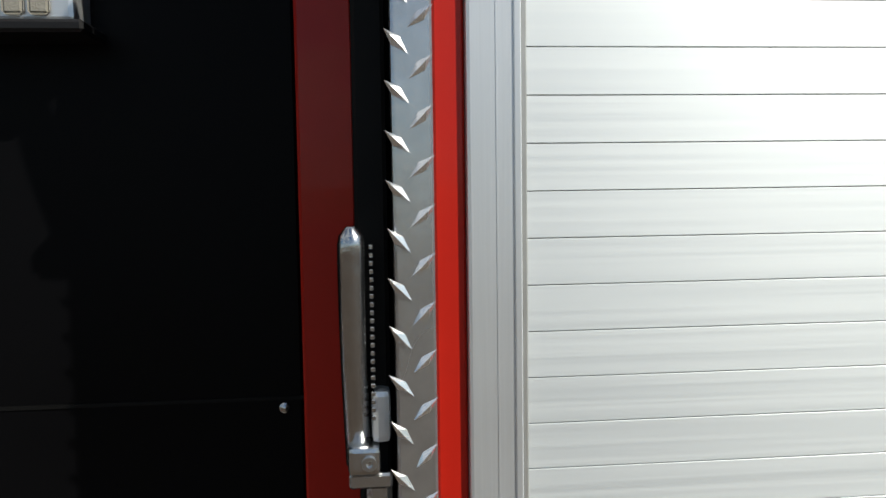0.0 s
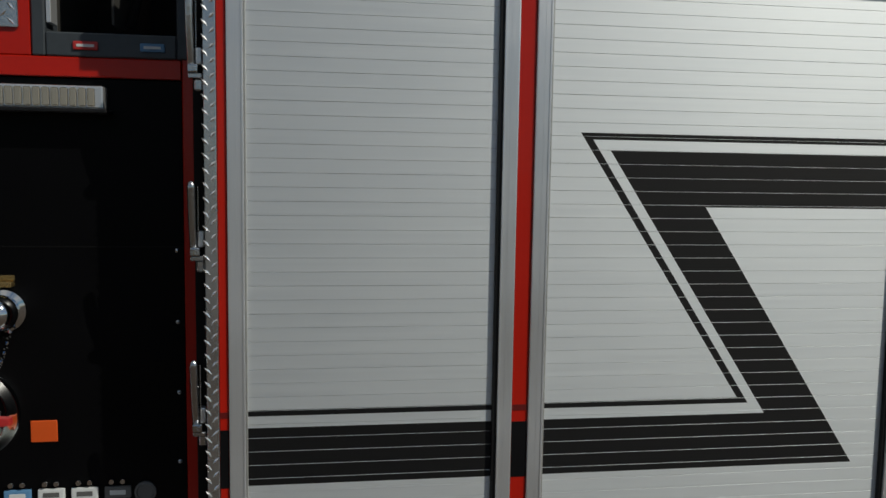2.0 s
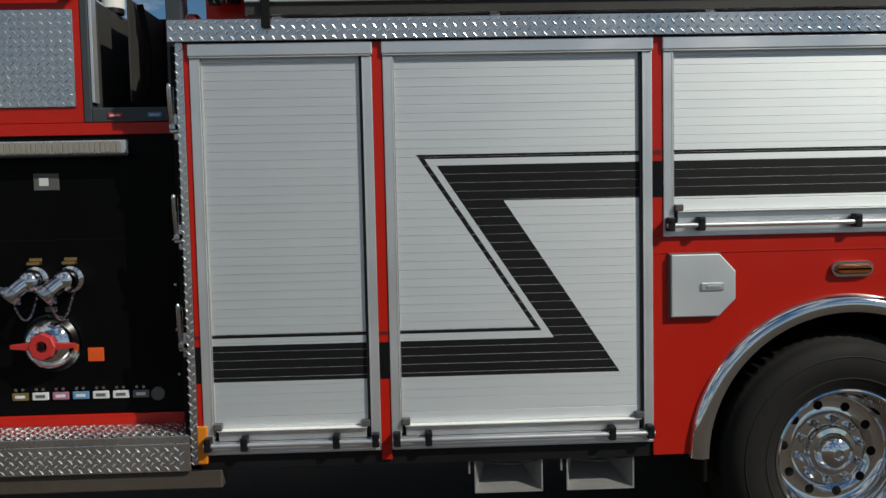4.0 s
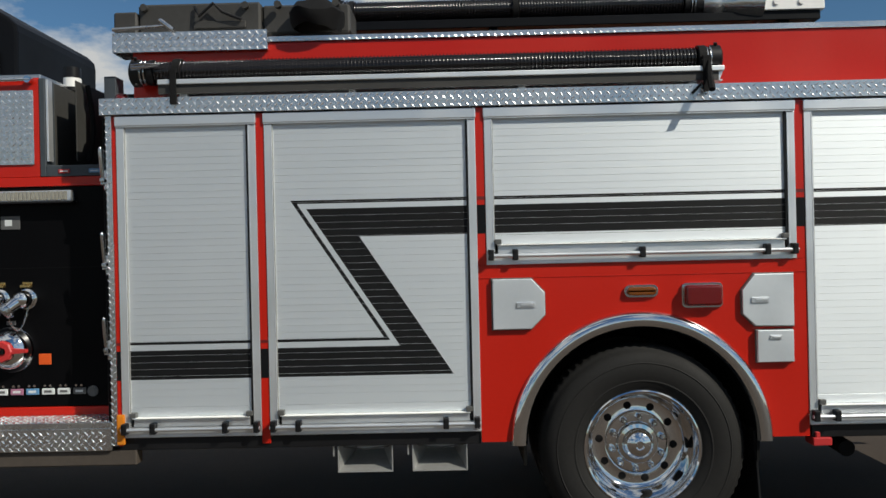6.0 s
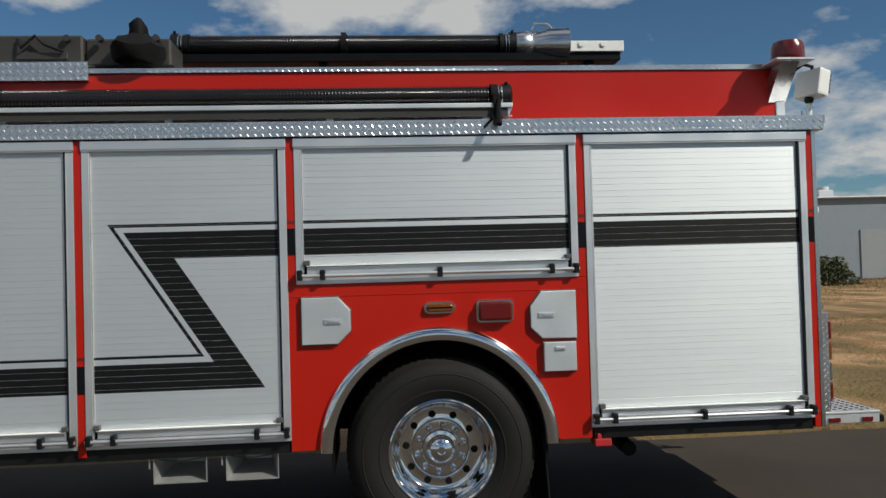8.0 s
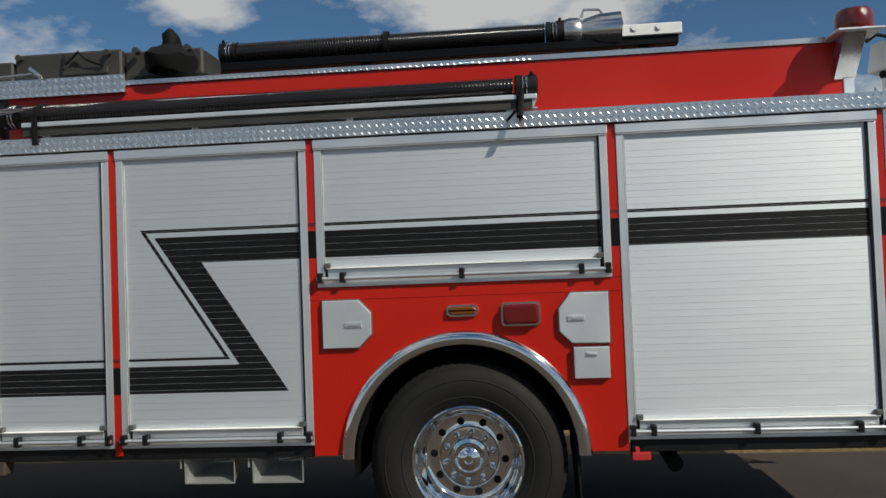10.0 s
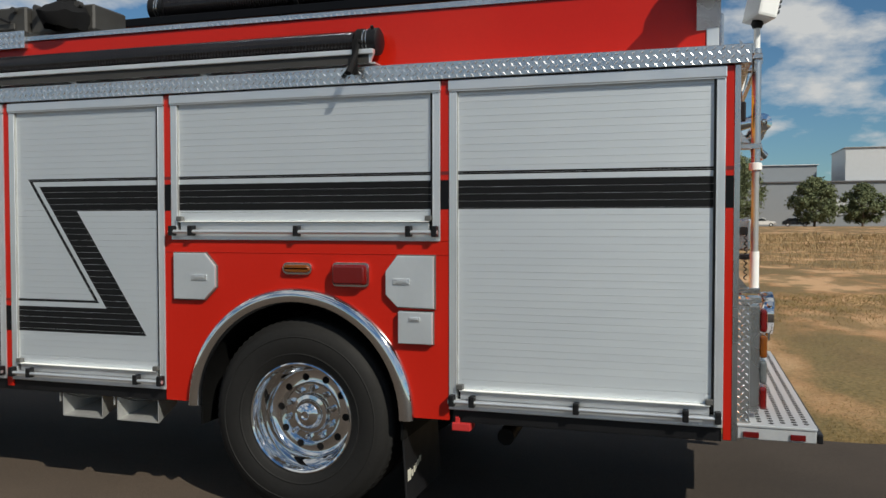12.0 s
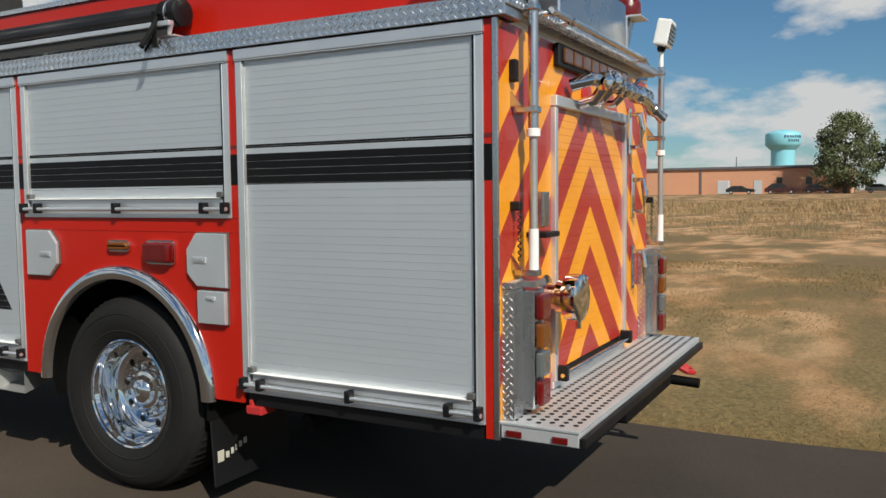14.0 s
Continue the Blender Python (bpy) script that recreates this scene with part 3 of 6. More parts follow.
def body_shell():
    # plain red and dark walls that close the body behind the doors
    for name, m, b in (
        ("roof_deck", ALU_H, (-0.09, 4.97, 0.04, 2.36, 2.30, 2.38)),
        ("inner_wall", CHASSIS, (-0.08, 1.86, 0.045, 2.34, 0.60, 2.29)),
        ("inner_wall", CHASSIS, (3.59, 4.965, 0.055, 2.34, 0.60, 2.29)),
        ("inner_wall", CHASSIS, (1.87, 3.58, 0.045, 2.34, 1.47, 2.29)),
        ("far_side", RED, (-0.08, 4.97, 2.345, 2.385, 0.53, 2.29)),
        ("frame_rail", CHASSIS, (-2.4, 4.9, 0.75, 0.85, 0.50, 0.72)),
        ("frame_rail", CHASSIS, (-2.4, 4.9, 1.55, 1.65, 0.50, 0.72)),
        ("skirt", BLACKPLASTIC, (-0.06, 1.86, 0.012, 0.06, 0.520, 0.587)),
        ("skirt", BLACKPLASTIC, (3.60, 4.93, 0.012, 0.06, 0.520, 0.587)),
    ):
        bm = bmesh.new()
        box(bm, *b, bevel=0.003)
        part(name, bm, m, TRUCK)
    bm = bmesh.new()
    rod(bm, (2.708, 0.2, 0.475), (2.708, 2.2, 0.475), 0.09, 16)
    lathe(bm, [(0.02, -0.2), (0.2, -0.12), (0.24, 0), (0.2, 0.12), (0.02, 0.2)], (2.708, 1.2, 0.475), (0, 1, 0), 20)
    part("axle", bm, CHASSIS, TRUCK, "black rear axle")
    bm = bmesh.new()
    rod(bm, (3.85, 0.5, 0.44), (3.85, 0.16, 0.42), 0.045, 16)
    part("exhaust_pipe", bm, CHASSIS, TRUCK, "sooty exhaust pipe")


body_shell()


# tread plate trim
def tread_part(name, boxes, faces, label="bright diamond tread plate"):
    bm = bmesh.new()
    for b in boxes:
        box(bm, *b, bevel=0.002)
    plate = part(name, bm, TREAD, TRUCK, label)
    # the lugs' glint against the plate is partly painted by their lighter colour
    bm = bmesh.new()
    for f in faces:
        lugs(bm, *f)
    part("lug", bm, LUG, plate, "raised lugs with the sun's glint put into their colour")["kind"] = "stuff"
    return plate


tread_part("roof_trim", [(-0.115, 5.045, -0.024, 0.16, 2.298, 2.386)], [((-0.11, -0.0245, 2.300), (1, 0, 0), (0, 0, 1), 5.15, 0.084)])
tread_part("corner_trim", [(-0.0900, -0.0600, -0.008, 0.03, 0.55, 2.297)], [((-0.0925, -0.0085, 0.55), (1, 0, 0), (0, 0, 1), 0.036, 1.745, 0.018, 0.0125, 0.001)])
tread_part("upper_trim", [(-0.10, 0.75, 0.13, 0.30, 2.662, 2.772)], [((-0.095, 0.1295, 2.664), (1, 0, 0), (0, 0, 1), 0.84, 0.108)])
tread_part("box_cap", [(0.75, 4.86, 0.150, 0.30, 2.707, 2.737)], [((0.76, 0.1495, 2.708), (1, 0, 0), (0, 0, 1), 2.4, 0.03, 0.018, 0.012, 0.001)])

for b, m, name in (((0.0, 4.845, 0.162, 0.22, 2.386, 2.706), RED, "hose_bed_side"), ((0.0, 4.845, 2.18, 2.24, 2.386, 2.706), RED, "hose_bed_side"),
                   ((4.846, 4.905, 0.155, 0.25, 2.386, 2.715), ALU, "corner_upright"), ((4.846, 4.905, 2.15, 2.245, 2.386, 2.715), ALU, "corner_upright"),
                   ((0.0, 0.06, 0.22, 2.18, 2.386, 2.706), RED, "hose_bed_front"), ((4.80, 4.845, 0.9, 1.0, 2.386, 2.72), STAINLESS, "divider_end"),
                   ((0.07, 4.80, 0.225, 2.175, 2.50, 2.60), CANVAS, "hose_bed_cover")):
    bm = bmesh.new()
    box(bm, *b, bevel=0.004)
    part(name, bm, m, TRUCK)
# the raised stainless bin above the tail
bm = bmesh.new()
box(bm, 4.35, 4.95, 0.86, 2.05, 2.39, 2.75, 0.01)
hose_bin = part("hose_bin", bm, STAINLESS, TRUCK, "raised stainless bin above the tail")
bm = bmesh.new()
pipe(bm, [(4.90, 1.0, 2.748), (4.90, 1.0, 2.815), (4.90, 1.03, 2.83), (4.90, 1.57, 2.83), (4.90, 1.60, 2.815), (4.90, 1.60, 2.748)], 0.010, 8)
part("bin_handle", bm, STAINLESS, hose_bin, "folding steel handle")


def hatch(outline, latch, y=-0.026):
    bm = bmesh.new()
    cx = sum(p[0] for p in outline) / len(outline)
    cz = sum(p[1] for p in outline) / len(outline)
    rim = [(cx + (x - cx) * 1.045, cz + (z - cz) * 1.045) for x, z in outline]
    prism(bm, rim, -0.010, 0.002, 0.002)
    h = part("bottle_hatch", bm, GREYBOX, TRUCK, "satin aluminium air bottle hatch with clipped corners")
    bm = bmesh.new()
    prism(bm, outline, y, -0.010, 0.004)
    part("lid", bm, HATCH, h, "satin aluminium lid")
    x, z, w, hh = latch
    bm = bmesh.new()
    box(bm, x - w, x + w, y - 0.007, y, z - hh, z + hh, 0.003, 2)
    box(bm, x - w * 0.55, x + w * 0.75, y - 0.011, y - 0.007, z - hh * 0.4, z + hh * 0.5, 0.002)
    part("latch", bm, ALU_H, h, "paddle latch")


hatch([(1.938, 1.124), (2.138, 1.124), (2.210, 1.196), (2.210, 1.314), (2.142, 1.387), (1.938, 1.387)], (2.110, 1.250, 0.048, 0.015))
hatch([(3.305, 1.116), (3.506, 1.112), (3.506, 1.386), (3.305, 1.386), (3.240, 1.302), (3.240, 1.180)], (3.330, 1.250, 0.046, 0.015))
hatch([(3.312, 0.925), (3.500, 0.925), (3.500, 1.092), (3.312, 1.092)], (3.405, 1.055, 0.030, 0.011), -0.032)


def rounded(x0, x1, z0, z1, r, n=6):
    """The outline of a rectangle with round corners."""
    out = []
    for cx, cz, a0 in ((x1 - r, z0 + r, -90), (x1 - r, z1 - r, 0), (x0 + r, z1 - r, 90), (x0 + r, z0 + r, 180)):
        for k in range(n + 1):
            a = radians(a0 + 90 * k / n)
            out.append((cx + r * math.cos(a), cz + r * math.sin(a)))
    return out


def marker_lamp(x0, x1, z0, z1, lens, depth, rim, corner):
    bm = bmesh.new()
    prism(bm, rounded(x0, x1, z0, z1, corner, 4), -0.014, 0.0, 0.0012)
    for x in (x0 + 0.012, x1 - 0.012):
        rod(bm, (x, -0.016, z1 - 0.012), (x, -0.010, z1 - 0.012), 0.004, 8)
    lamp = part("side_lamp", bm, CHROME, TRUCK, "chrome-rimmed side lamp")
    bm = bmesh.new()
    steps = [(0.0, 0.0142), (0.0005, depth * 0.62), (0.003, depth * 0.82), (0.008, depth * 0.95), (0.014, depth)]
    rings = []
    for d, y in steps:
        q = rim + d * min(1.0, (z1 - z0) / 0.13)
        rings.append([bm.verts.new((x, -y, z)) for x, z in rounded(x0 + q, x1 - q, z0 + q, z1 - q, max(corner - q * 0.6, 0.006), 4)])
    for ra, rb in zip(rings, rings[1:]):
        for k in range(len(ra)):
            j = (k + 1) % len(ra)
            bm.faces.new((ra[k], ra[j], rb[j], rb[k])).smooth = True
    bm.faces.new(rings[-1])
    part("lens", bm, lens, lamp, "red lens" if lens is REDLENS else "amber lens")


marker_lamp(2.628, 2.806, 1.276, 1.342, AMBERLENS, 0.030, 0.010, 0.030)
marker_lamp(2.928, 3.142, 1.216, 1.346, REDLENS, 0.055, 0.010, 0.024)
bm = bmesh.new()
box(bm, -0.061, -0.020, -0.018, 0.0, 0.555, 0.715, 0.006, 2)
part("corner_marker", bm, MARKER, TRUCK, "orange corner marker lamp")


# ---- wheel ----
def wheel(cx, cz, face, inward):
    """A dual disc wheel seen from outside; face is the y of the rim's edge, inward its way."""
    s = 1 if inward > 0 else -1
    at, ax = (cx, face, cz), (0, s, 0)
    bm = bmesh.new()
    prof = [(0.302, 0.012), (0.310, -0.002), (0.328, -0.012), (0.355, -0.026), (0.41, -0.036), (0.46, -0.034), (0.498, -0.020), (0.518, 0.000), (0.525, 0.016), (0.537, 0.021), (0.547, 0.033), (0.550, 0.06), (0.550, 0.22), (0.545, 0.245), (0.52, 0.275), (0.45, 0.295), (0.31, 0.27)]
    lathe(bm, prof, at, ax, 144)
    bm.verts.ensure_lookup_table()
    # shoulder lugs: every third slice of the outer rows is cut back
    for ring in (9, 10, 11, 12):
        for k in range(144):
            if k % 2 == 0:
                v = bm.verts[ring * 144 + k]
                d = Vector((v.co.x - cx, 0, v.co.z - cz)).normalized()
                v.co -= d * 0.008
    w = part("tyre", bm, RUBBER, TRUCK, "black truck tyre")
    bm = bmesh.new()
    lathe(bm, [(0.354, -0.0255), (0.360, -0.0300), (0.367, -0.0288)], at, ax, 96)
    lathe(bm, [(0.452, -0.0345), (0.456, -0.0372), (0.461, -0.0340)], at, ax, 96)
    part("sidewall_rib", bm, RUBBER, w)
    bm = bmesh.new()
    disc = [(0.312, 0.004), (0.310, -0.006), (0.303, -0.009), (0.295, -0.004), (0.291, 0.012), (0.284, 0.022), (0.278, 0.05), (0.270, 0.10), (0.260, 0.140), (0.243, 0.158), (0.228, 0.162), (0.176, 0.162), (0.168, 0.158), (0.162, 0.150), (0.120, 0.146), (0.108, 0.146)]
    lathe(bm, disc, at, ax, 96)
    rim = part("rim", bm, CHROME, w, "polished aluminium rim")
    bm = bmesh.new()
    lathe(bm, [(0.116, 0.150), (0.112, 0.120), (0.106, 0.112), (0.086, 0.108), (0.083, 0.098), (0.075, 0.078), (0.058, 0.064), (0.024, 0.056), (0.020, 0.058), (0.018, 0.066), (0.001, 0.066)], at, ax, 48)
    part("hub_cap", bm, CHROME, rim, "chrome hub cap")
    for k in range(10):
        a = 2 * math.pi * (k + 0.35) / 10
        c = Vector((cx + 0.140 * math.cos(a), 0, cz + 0.140 * math.sin(a)))
        bm = bmesh.new()
        lathe(bm, [(0.019, 0.150), (0.019, 0.126), (0.014, 0.106), (0.007, 0.097), (0.0005, 0.096)], (c.x, face, c.z), ax, 8, smooth=True)
        part("lug_nut", bm, CHROME, rim)
    for k in range(10):
        a = 2 * math.pi * (k + 0.85) / 10
        c = Vector((cx + 0.203 * math.cos(a), 0, cz + 0.203 * math.sin(a)))
        bm = bmesh.new()
        lathe(bm, [(0.0005, 0.1605), (0.0195, 0.1605), (0.0215, 0.1615)], (c.x, face, c.z), ax, 16)
        part("hand_hole", bm, CHASSIS, rim, "dark round hole in the rim")


wheel(2.714, 0.475, 0.022, 1)
wheel(2.708, 0.475, 2.34, -1)
for y in (0.36, 1.78):
    bm = bmesh.new()
    lathe(bm, [(0.31, 0), (0.52, 0.01), (0.550, 0.04), (0.550, 0.22), (0.52, 0.25), (0.31, 0.26)], (2.708, y, 0.475), (0, 1, 0), 48)
    part("inner_tyre", bm, RUBBER, TRUCK, "inner tyre of the dual wheel")

# mud flap with its pale marking
bm = bmesh.new()
box(bm, 3.300, 3.312, 0.03, 0.64, 0.04, 0.56, 0.003)
for v in bm.verts:
    v.co.x += 0.06 * (0.56 - v.co.z)
flap = part("mud_flap", bm, BLACKPLASTIC, TRUCK, "black rubber mud flap with a pale marking")
bm = bmesh.new()
for k, (ya, yb) in enumerate(((0.06, 0.105), (0.120, 0.145), (0.160, 0.180), (0.195, 0.207), (0.222, 0.245), (0.260, 0.285))):
    za, zb = 0.165 + 0.010 * k, 0.225 if k == 0 else 0.198 + 0.010 * k
    box(bm, 3.3095 + 0.06 * (0.56 - zb), 3.3140 + 0.06 * (0.56 - za), ya, yb, za, zb, 0.001)
part("marking", bm, WHITEBAR, flap, "pale marking bars")

# tow eye and the two open boxes under the body
bm = bmesh.new()
box(bm, 3.600, 3.698, -0.006, 0.10, 0.478, 0.520, 0.006, 2)
box(bm, 3.615, 3.640, 0.0, 0.10, 0.516, 0.55, 0.004)
part("tow_eye", bm, TAGRED, TRUCK, "red painted tow eye")


def chute(x0, x1, z0, z1):
    """A flared metal box, open to the front."""
    bm = bmesh.new()
    t, y0, y1 = 0.006, 0.03, 0.30
    out_f = [(x0, z0), (x1, z0), (x1, z1), (x0, z1)]
    k = 0.22 * (x1 - x0)
    out_b = [(x0 + k, z0 + 0.055), (x1 - k, z0 + 0.055), (x1 - k, z1 - 0.02), (x0 + k, z1 - 0.02)]
    shells = []
    for d in (0, t):
        f = [bm.verts.new((x + (d if x < (x0 + x1) / 2 else -d), y0, z + (d if z < (z0 + z1) / 2 else -d))) for x, z in out_f]
        b = [bm.verts.new((x + (d if x < (x0 + x1) / 2 else -d), y1 - d, z + (d if z < (z0 + z1) / 2 else -d))) for x, z in out_b]
        shells.append((f, b))
        for i in range(4):
            j = (i + 1) % 4
            bm.faces.new((f[i], f[j], b[j], b[i]))
        bm.faces.new(b)
    for i in range(4):
        j = (i + 1) % 4
        bm.faces.new((shells[0][0][i], shells[0][0][j], shells[1][0][j], shells[1][0][i]))
    box(bm, x0 - 0.026, x0 - 0.018, 0.03, 0.04, z1 - 0.06, z1 + 0.04, 0.001)
    box(bm, x0 - 0.026, x0 + 0.01, 0.034, 0.04, z1 - 0.004, z1 + 0.04, 0.001)
    part("chain_box", bm, GALV, TRUCK, "open flared metal box under the body")
    bm = bmesh.new()
    pipe(bm, [(x0 + 0.03, 0.034, z1 - 0.010), (x0 + 0.10, 0.034, z1 - 0.020), (x0 + 0.16, 0.034, z1 - 0.024), (x0 + 0.22, 0.034, z1 - 0.016), (x1 - 0.02, 0.034, z1 - 0.010)], 0.004, 6)
    part("strap", bm, GREYBOX, TRUCK, "hanging strap")


chute(1.098, 1.392, 0.376, 0.522)
chute(1.495, 1.788, 0.376, 0.524)

# ---- pump panel, steps and cab ----
PY = 0.23
for name, m, b, lab in (
    ("pump_panel", BLACKPANEL, (-2.0, -0.1775, PY, PY + 0.03, 0.722, 1.950), "black vinyl pump panel"),
    ("panel_edge", RED, (-0.177, -0.1195, PY - 0.006, PY + 0.03, 0.64, 2.02), "red frame beside the pump panel"),
    ("panel_return", CHASSIS, (-0.119, -0.094, 0.02, PY + 0.03, 0.60, 2.29), "dark return wall"),
    ("panel_band", RED, (-2.0, -0.1775, PY - 0.010, PY + 0.03, 1.952, 2.004), "red band over the pump panel"),
    ("panel_foot", RED, (-2.0, -0.1775, PY - 0.010, PY + 0.03, 0.640, 0.7205), "red band under the pump panel"),
    ("panel_frame", RED, (-2.0, -0.558, PY - 0.008, PY + 0.03, 2.0045, 2.560), "red upper panel frame"),
    ("panel_roof", STAINLESS, (-2.0, -0.56, PY + 0.02, 2.0, 2.561, 2.585), "roof of the pump house"),
    ("pump_house", CHASSIS, (-2.0, -0.12, PY + 0.62, 2.0, 0.60, 2.556), "black pump house"),
    ("pump_house", CHASSIS, (-2.0, -0.12, PY + 0.032, PY + 0.619, 0.60, 2.02), "black pump house"),
):
    bm = bmesh.new()
    box(bm, *b, bevel=0.003)
    part(name, bm, m, TRUCK, lab)
bm = bmesh.new()
box(bm, -2.0, -0.1775, PY - 0.0015, PY, 1.496, 1.500)
part("panel_joint", bm, CHASSIS, TRUCK, "thin joint across the panel")
tread_part("panel_tread", [(-1.75, -0.585, PY - 0.018, PY - 0.009, 2.075, 2.490)], [((-1.75, PY - 0.0185, 2.08), (1, 0, 0), (0, 0, 1), 1.160, 0.41, 0.019, 0.0135)])
bm = bmesh.new()
rod(bm, (-1.8, PY - 0.04, 2.545), (-0.585, PY - 0.04, 2.545), 0.011, 12)
rod(bm, (-0.60, PY - 0.05, 2.545), (-0.60, PY, 2.545), 0.02, 12)
part("grab_rail", bm, CHROME, TRUCK, "chrome grab rail")
# the crosslay bay: grey frame, dark inside, a thin divider
bm = bmesh.new()
box(bm, -0.5215, -0.1885, PY - 0.012, PY + 0.10, 2.005, 2.068, 0.004)
bay = part("hose_bay", bm, DARKGREY, TRUCK, "dark grey framed hose bay")
for b in ((-0.556, -0.522, 2.005, 2.556), (-0.188, -0.121, 2.005, 2.556)):
    bm = bmesh.new()
    box(bm, b[0], b[1], PY - 0.012, PY + 0.10, b[2], b[3], 0.004)
    part("bay_frame", bm, DARKGREY, bay)
bm = bmesh.new()
box(bm, -0.5215, -0.1885, PY + 0.50, PY + 0.52, 2.031, 2.555)
part("bay_back", bm, DARKINSIDE, bay, "dark back of the bay")
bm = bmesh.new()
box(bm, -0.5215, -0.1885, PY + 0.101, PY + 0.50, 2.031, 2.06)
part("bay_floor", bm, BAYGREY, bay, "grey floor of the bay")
bm = bmesh.new()
pipe(bm, [(-0.33, PY + 0.10, 2.10), (-0.31, PY + 0.10, 2.18), (-0.30, PY + 0.10, 2.30), (-0.31, PY + 0.10, 2.42), (-0.33, PY + 0.10, 2.53)], 0.014, 8)
part("hose_fold", bm, CANVAS, bay, "dark folded hose")
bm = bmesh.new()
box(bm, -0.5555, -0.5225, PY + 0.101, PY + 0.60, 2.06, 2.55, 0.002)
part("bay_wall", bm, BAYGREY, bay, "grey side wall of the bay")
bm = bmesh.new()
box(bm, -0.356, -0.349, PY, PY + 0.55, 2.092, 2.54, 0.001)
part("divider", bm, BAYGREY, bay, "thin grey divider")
bm = bmesh.new()
box(bm, -0.520, -0.508, PY - 0.004, PY + 0.05, 2.092, 2.55, 0.001)
part("edge_strip", bm, ALU, bay, "bright edge strip")
for x, m in ((-0.42, TAGRED), (-0.25, TAGBLUE)):
    bm = bmesh.new()
    box(bm, x - 0.032, x + 0.032, PY - 0.018, PY - 0.012, 2.022, 2.045, 0.004, 2)
    part("tag", bm, m, bay, "coloured name tag")
    bm = bmesh.new()
    box(bm, x - 0.022, x + 0.022, PY - 0.0195, PY - 0.018, 2.030, 2.037)
    part("tag", bm, TAGWHITE, bay)
# the panel's work lamp
bm = bmesh.new()
box(bm, -2.0, -0.370, PY - 0.050, PY, 1.866, 1.926, 0.005, 2)
lampbar = part("panel_lamp", bm, ALU_H, TRUCK, "long aluminium panel lamp with a ribbed lens")
bm = bmesh.new()
box(bm, -2.0, -0.357, PY - 0.070, PY, 1.854, 1.8655, 0.003)
part("shelf", bm, BLACKPLASTIC, lampbar, "black shelf under the lamp")
bm = bmesh.new()
for k in range(70):
    x = -1.98 + k * 0.0225
    box(bm, x + 0.018, x + 0.037, PY - 0.054, PY - 0.0505, 1.872, 1.920, 0.003)
part("lens", bm, LAMPLENS, lampbar, "ribbed pale lens")["kind"] = "stuff"
# screws along the panel's edge
for z in (0.888, 1.088, 1.288, 1.488):
    bm = bmesh.new()
    lathe(bm, [(0.006, 0), (0.0055, -0.002), (0.003, -0.0035), (0.0003, -0.004)], (-0.197, PY, z), (0, 1, 0), 10)
    part("screw", bm, STAINLESS, TRUCK)


def grab_handle(z0):
    """A cast latch handle: foot, knuckle and long rounded grip."""
    bm = bmesh.new()
    box(bm, -0.127, -0.094, 0.000, 0.045, z0, z0 + 0.012, 0.002)
    box(bm, -0.114, -0.0942, 0.012, 0.040, z0 - 0.03, z0, 0.004)
    h = part("grab_handle", bm, CASTCHROME, TRUCK, "cast chrome latch handle")
    bm = bmesh.new()
    pts, rr = [], []
    for k in range(29):
        f = k / 28
        pts.append((-0.1195 - 0.0025 * math.sin(f * 2.2), 0.022 - 0.026 * math.sin(f * 1.35), z0 + 0.014 + 0.186 * f))
        rr.append(0.0102 * (1.0 if f < 0.93 else max(0.35, math.sqrt(max(0.0, 1 - ((f - 0.93) / 0.075) ** 2)))))
    pipe(bm, pts, rr, 12)
    for k in range(22):
        z = z0 + 0.052 + k * 0.0062
        box(bm, -0.109, -0.1055, 0.004, 0.016, z, z + 0.0036, 0.0006)
    part("grip", bm, CASTCHROME, h, "grooved grip")
    bm = bmesh.new()
    box(bm, -0.109, -0.0945, 0.004, 0.030, z0 + 0.034, z0 + 0.075, 0.005, 2)
    part("latch_block", bm, ALU, h, "bright latch block")
    bm = bmesh.new()
    box(bm, -0.1275, -0.103, -0.005, 0.030, z0 + 0.0125, z0 + 0.034, 0.004, 2)
    part("knuckle", bm, CASTCHROME, h)
    bm = bmesh.new()
    lathe(bm, [(0.0055, 0), (0.0055, -0.003), (0.0028, -0.003), (0.0026, 0.004), (0.0003, 0.004)], (-0.1115, -0.005, z0 + 0.022), (0, 1, 0), 12)
    part("bolt", bm, STAINLESS, h)


for z in (1.032, 1.484, 1.936):
    grab_handle(z)


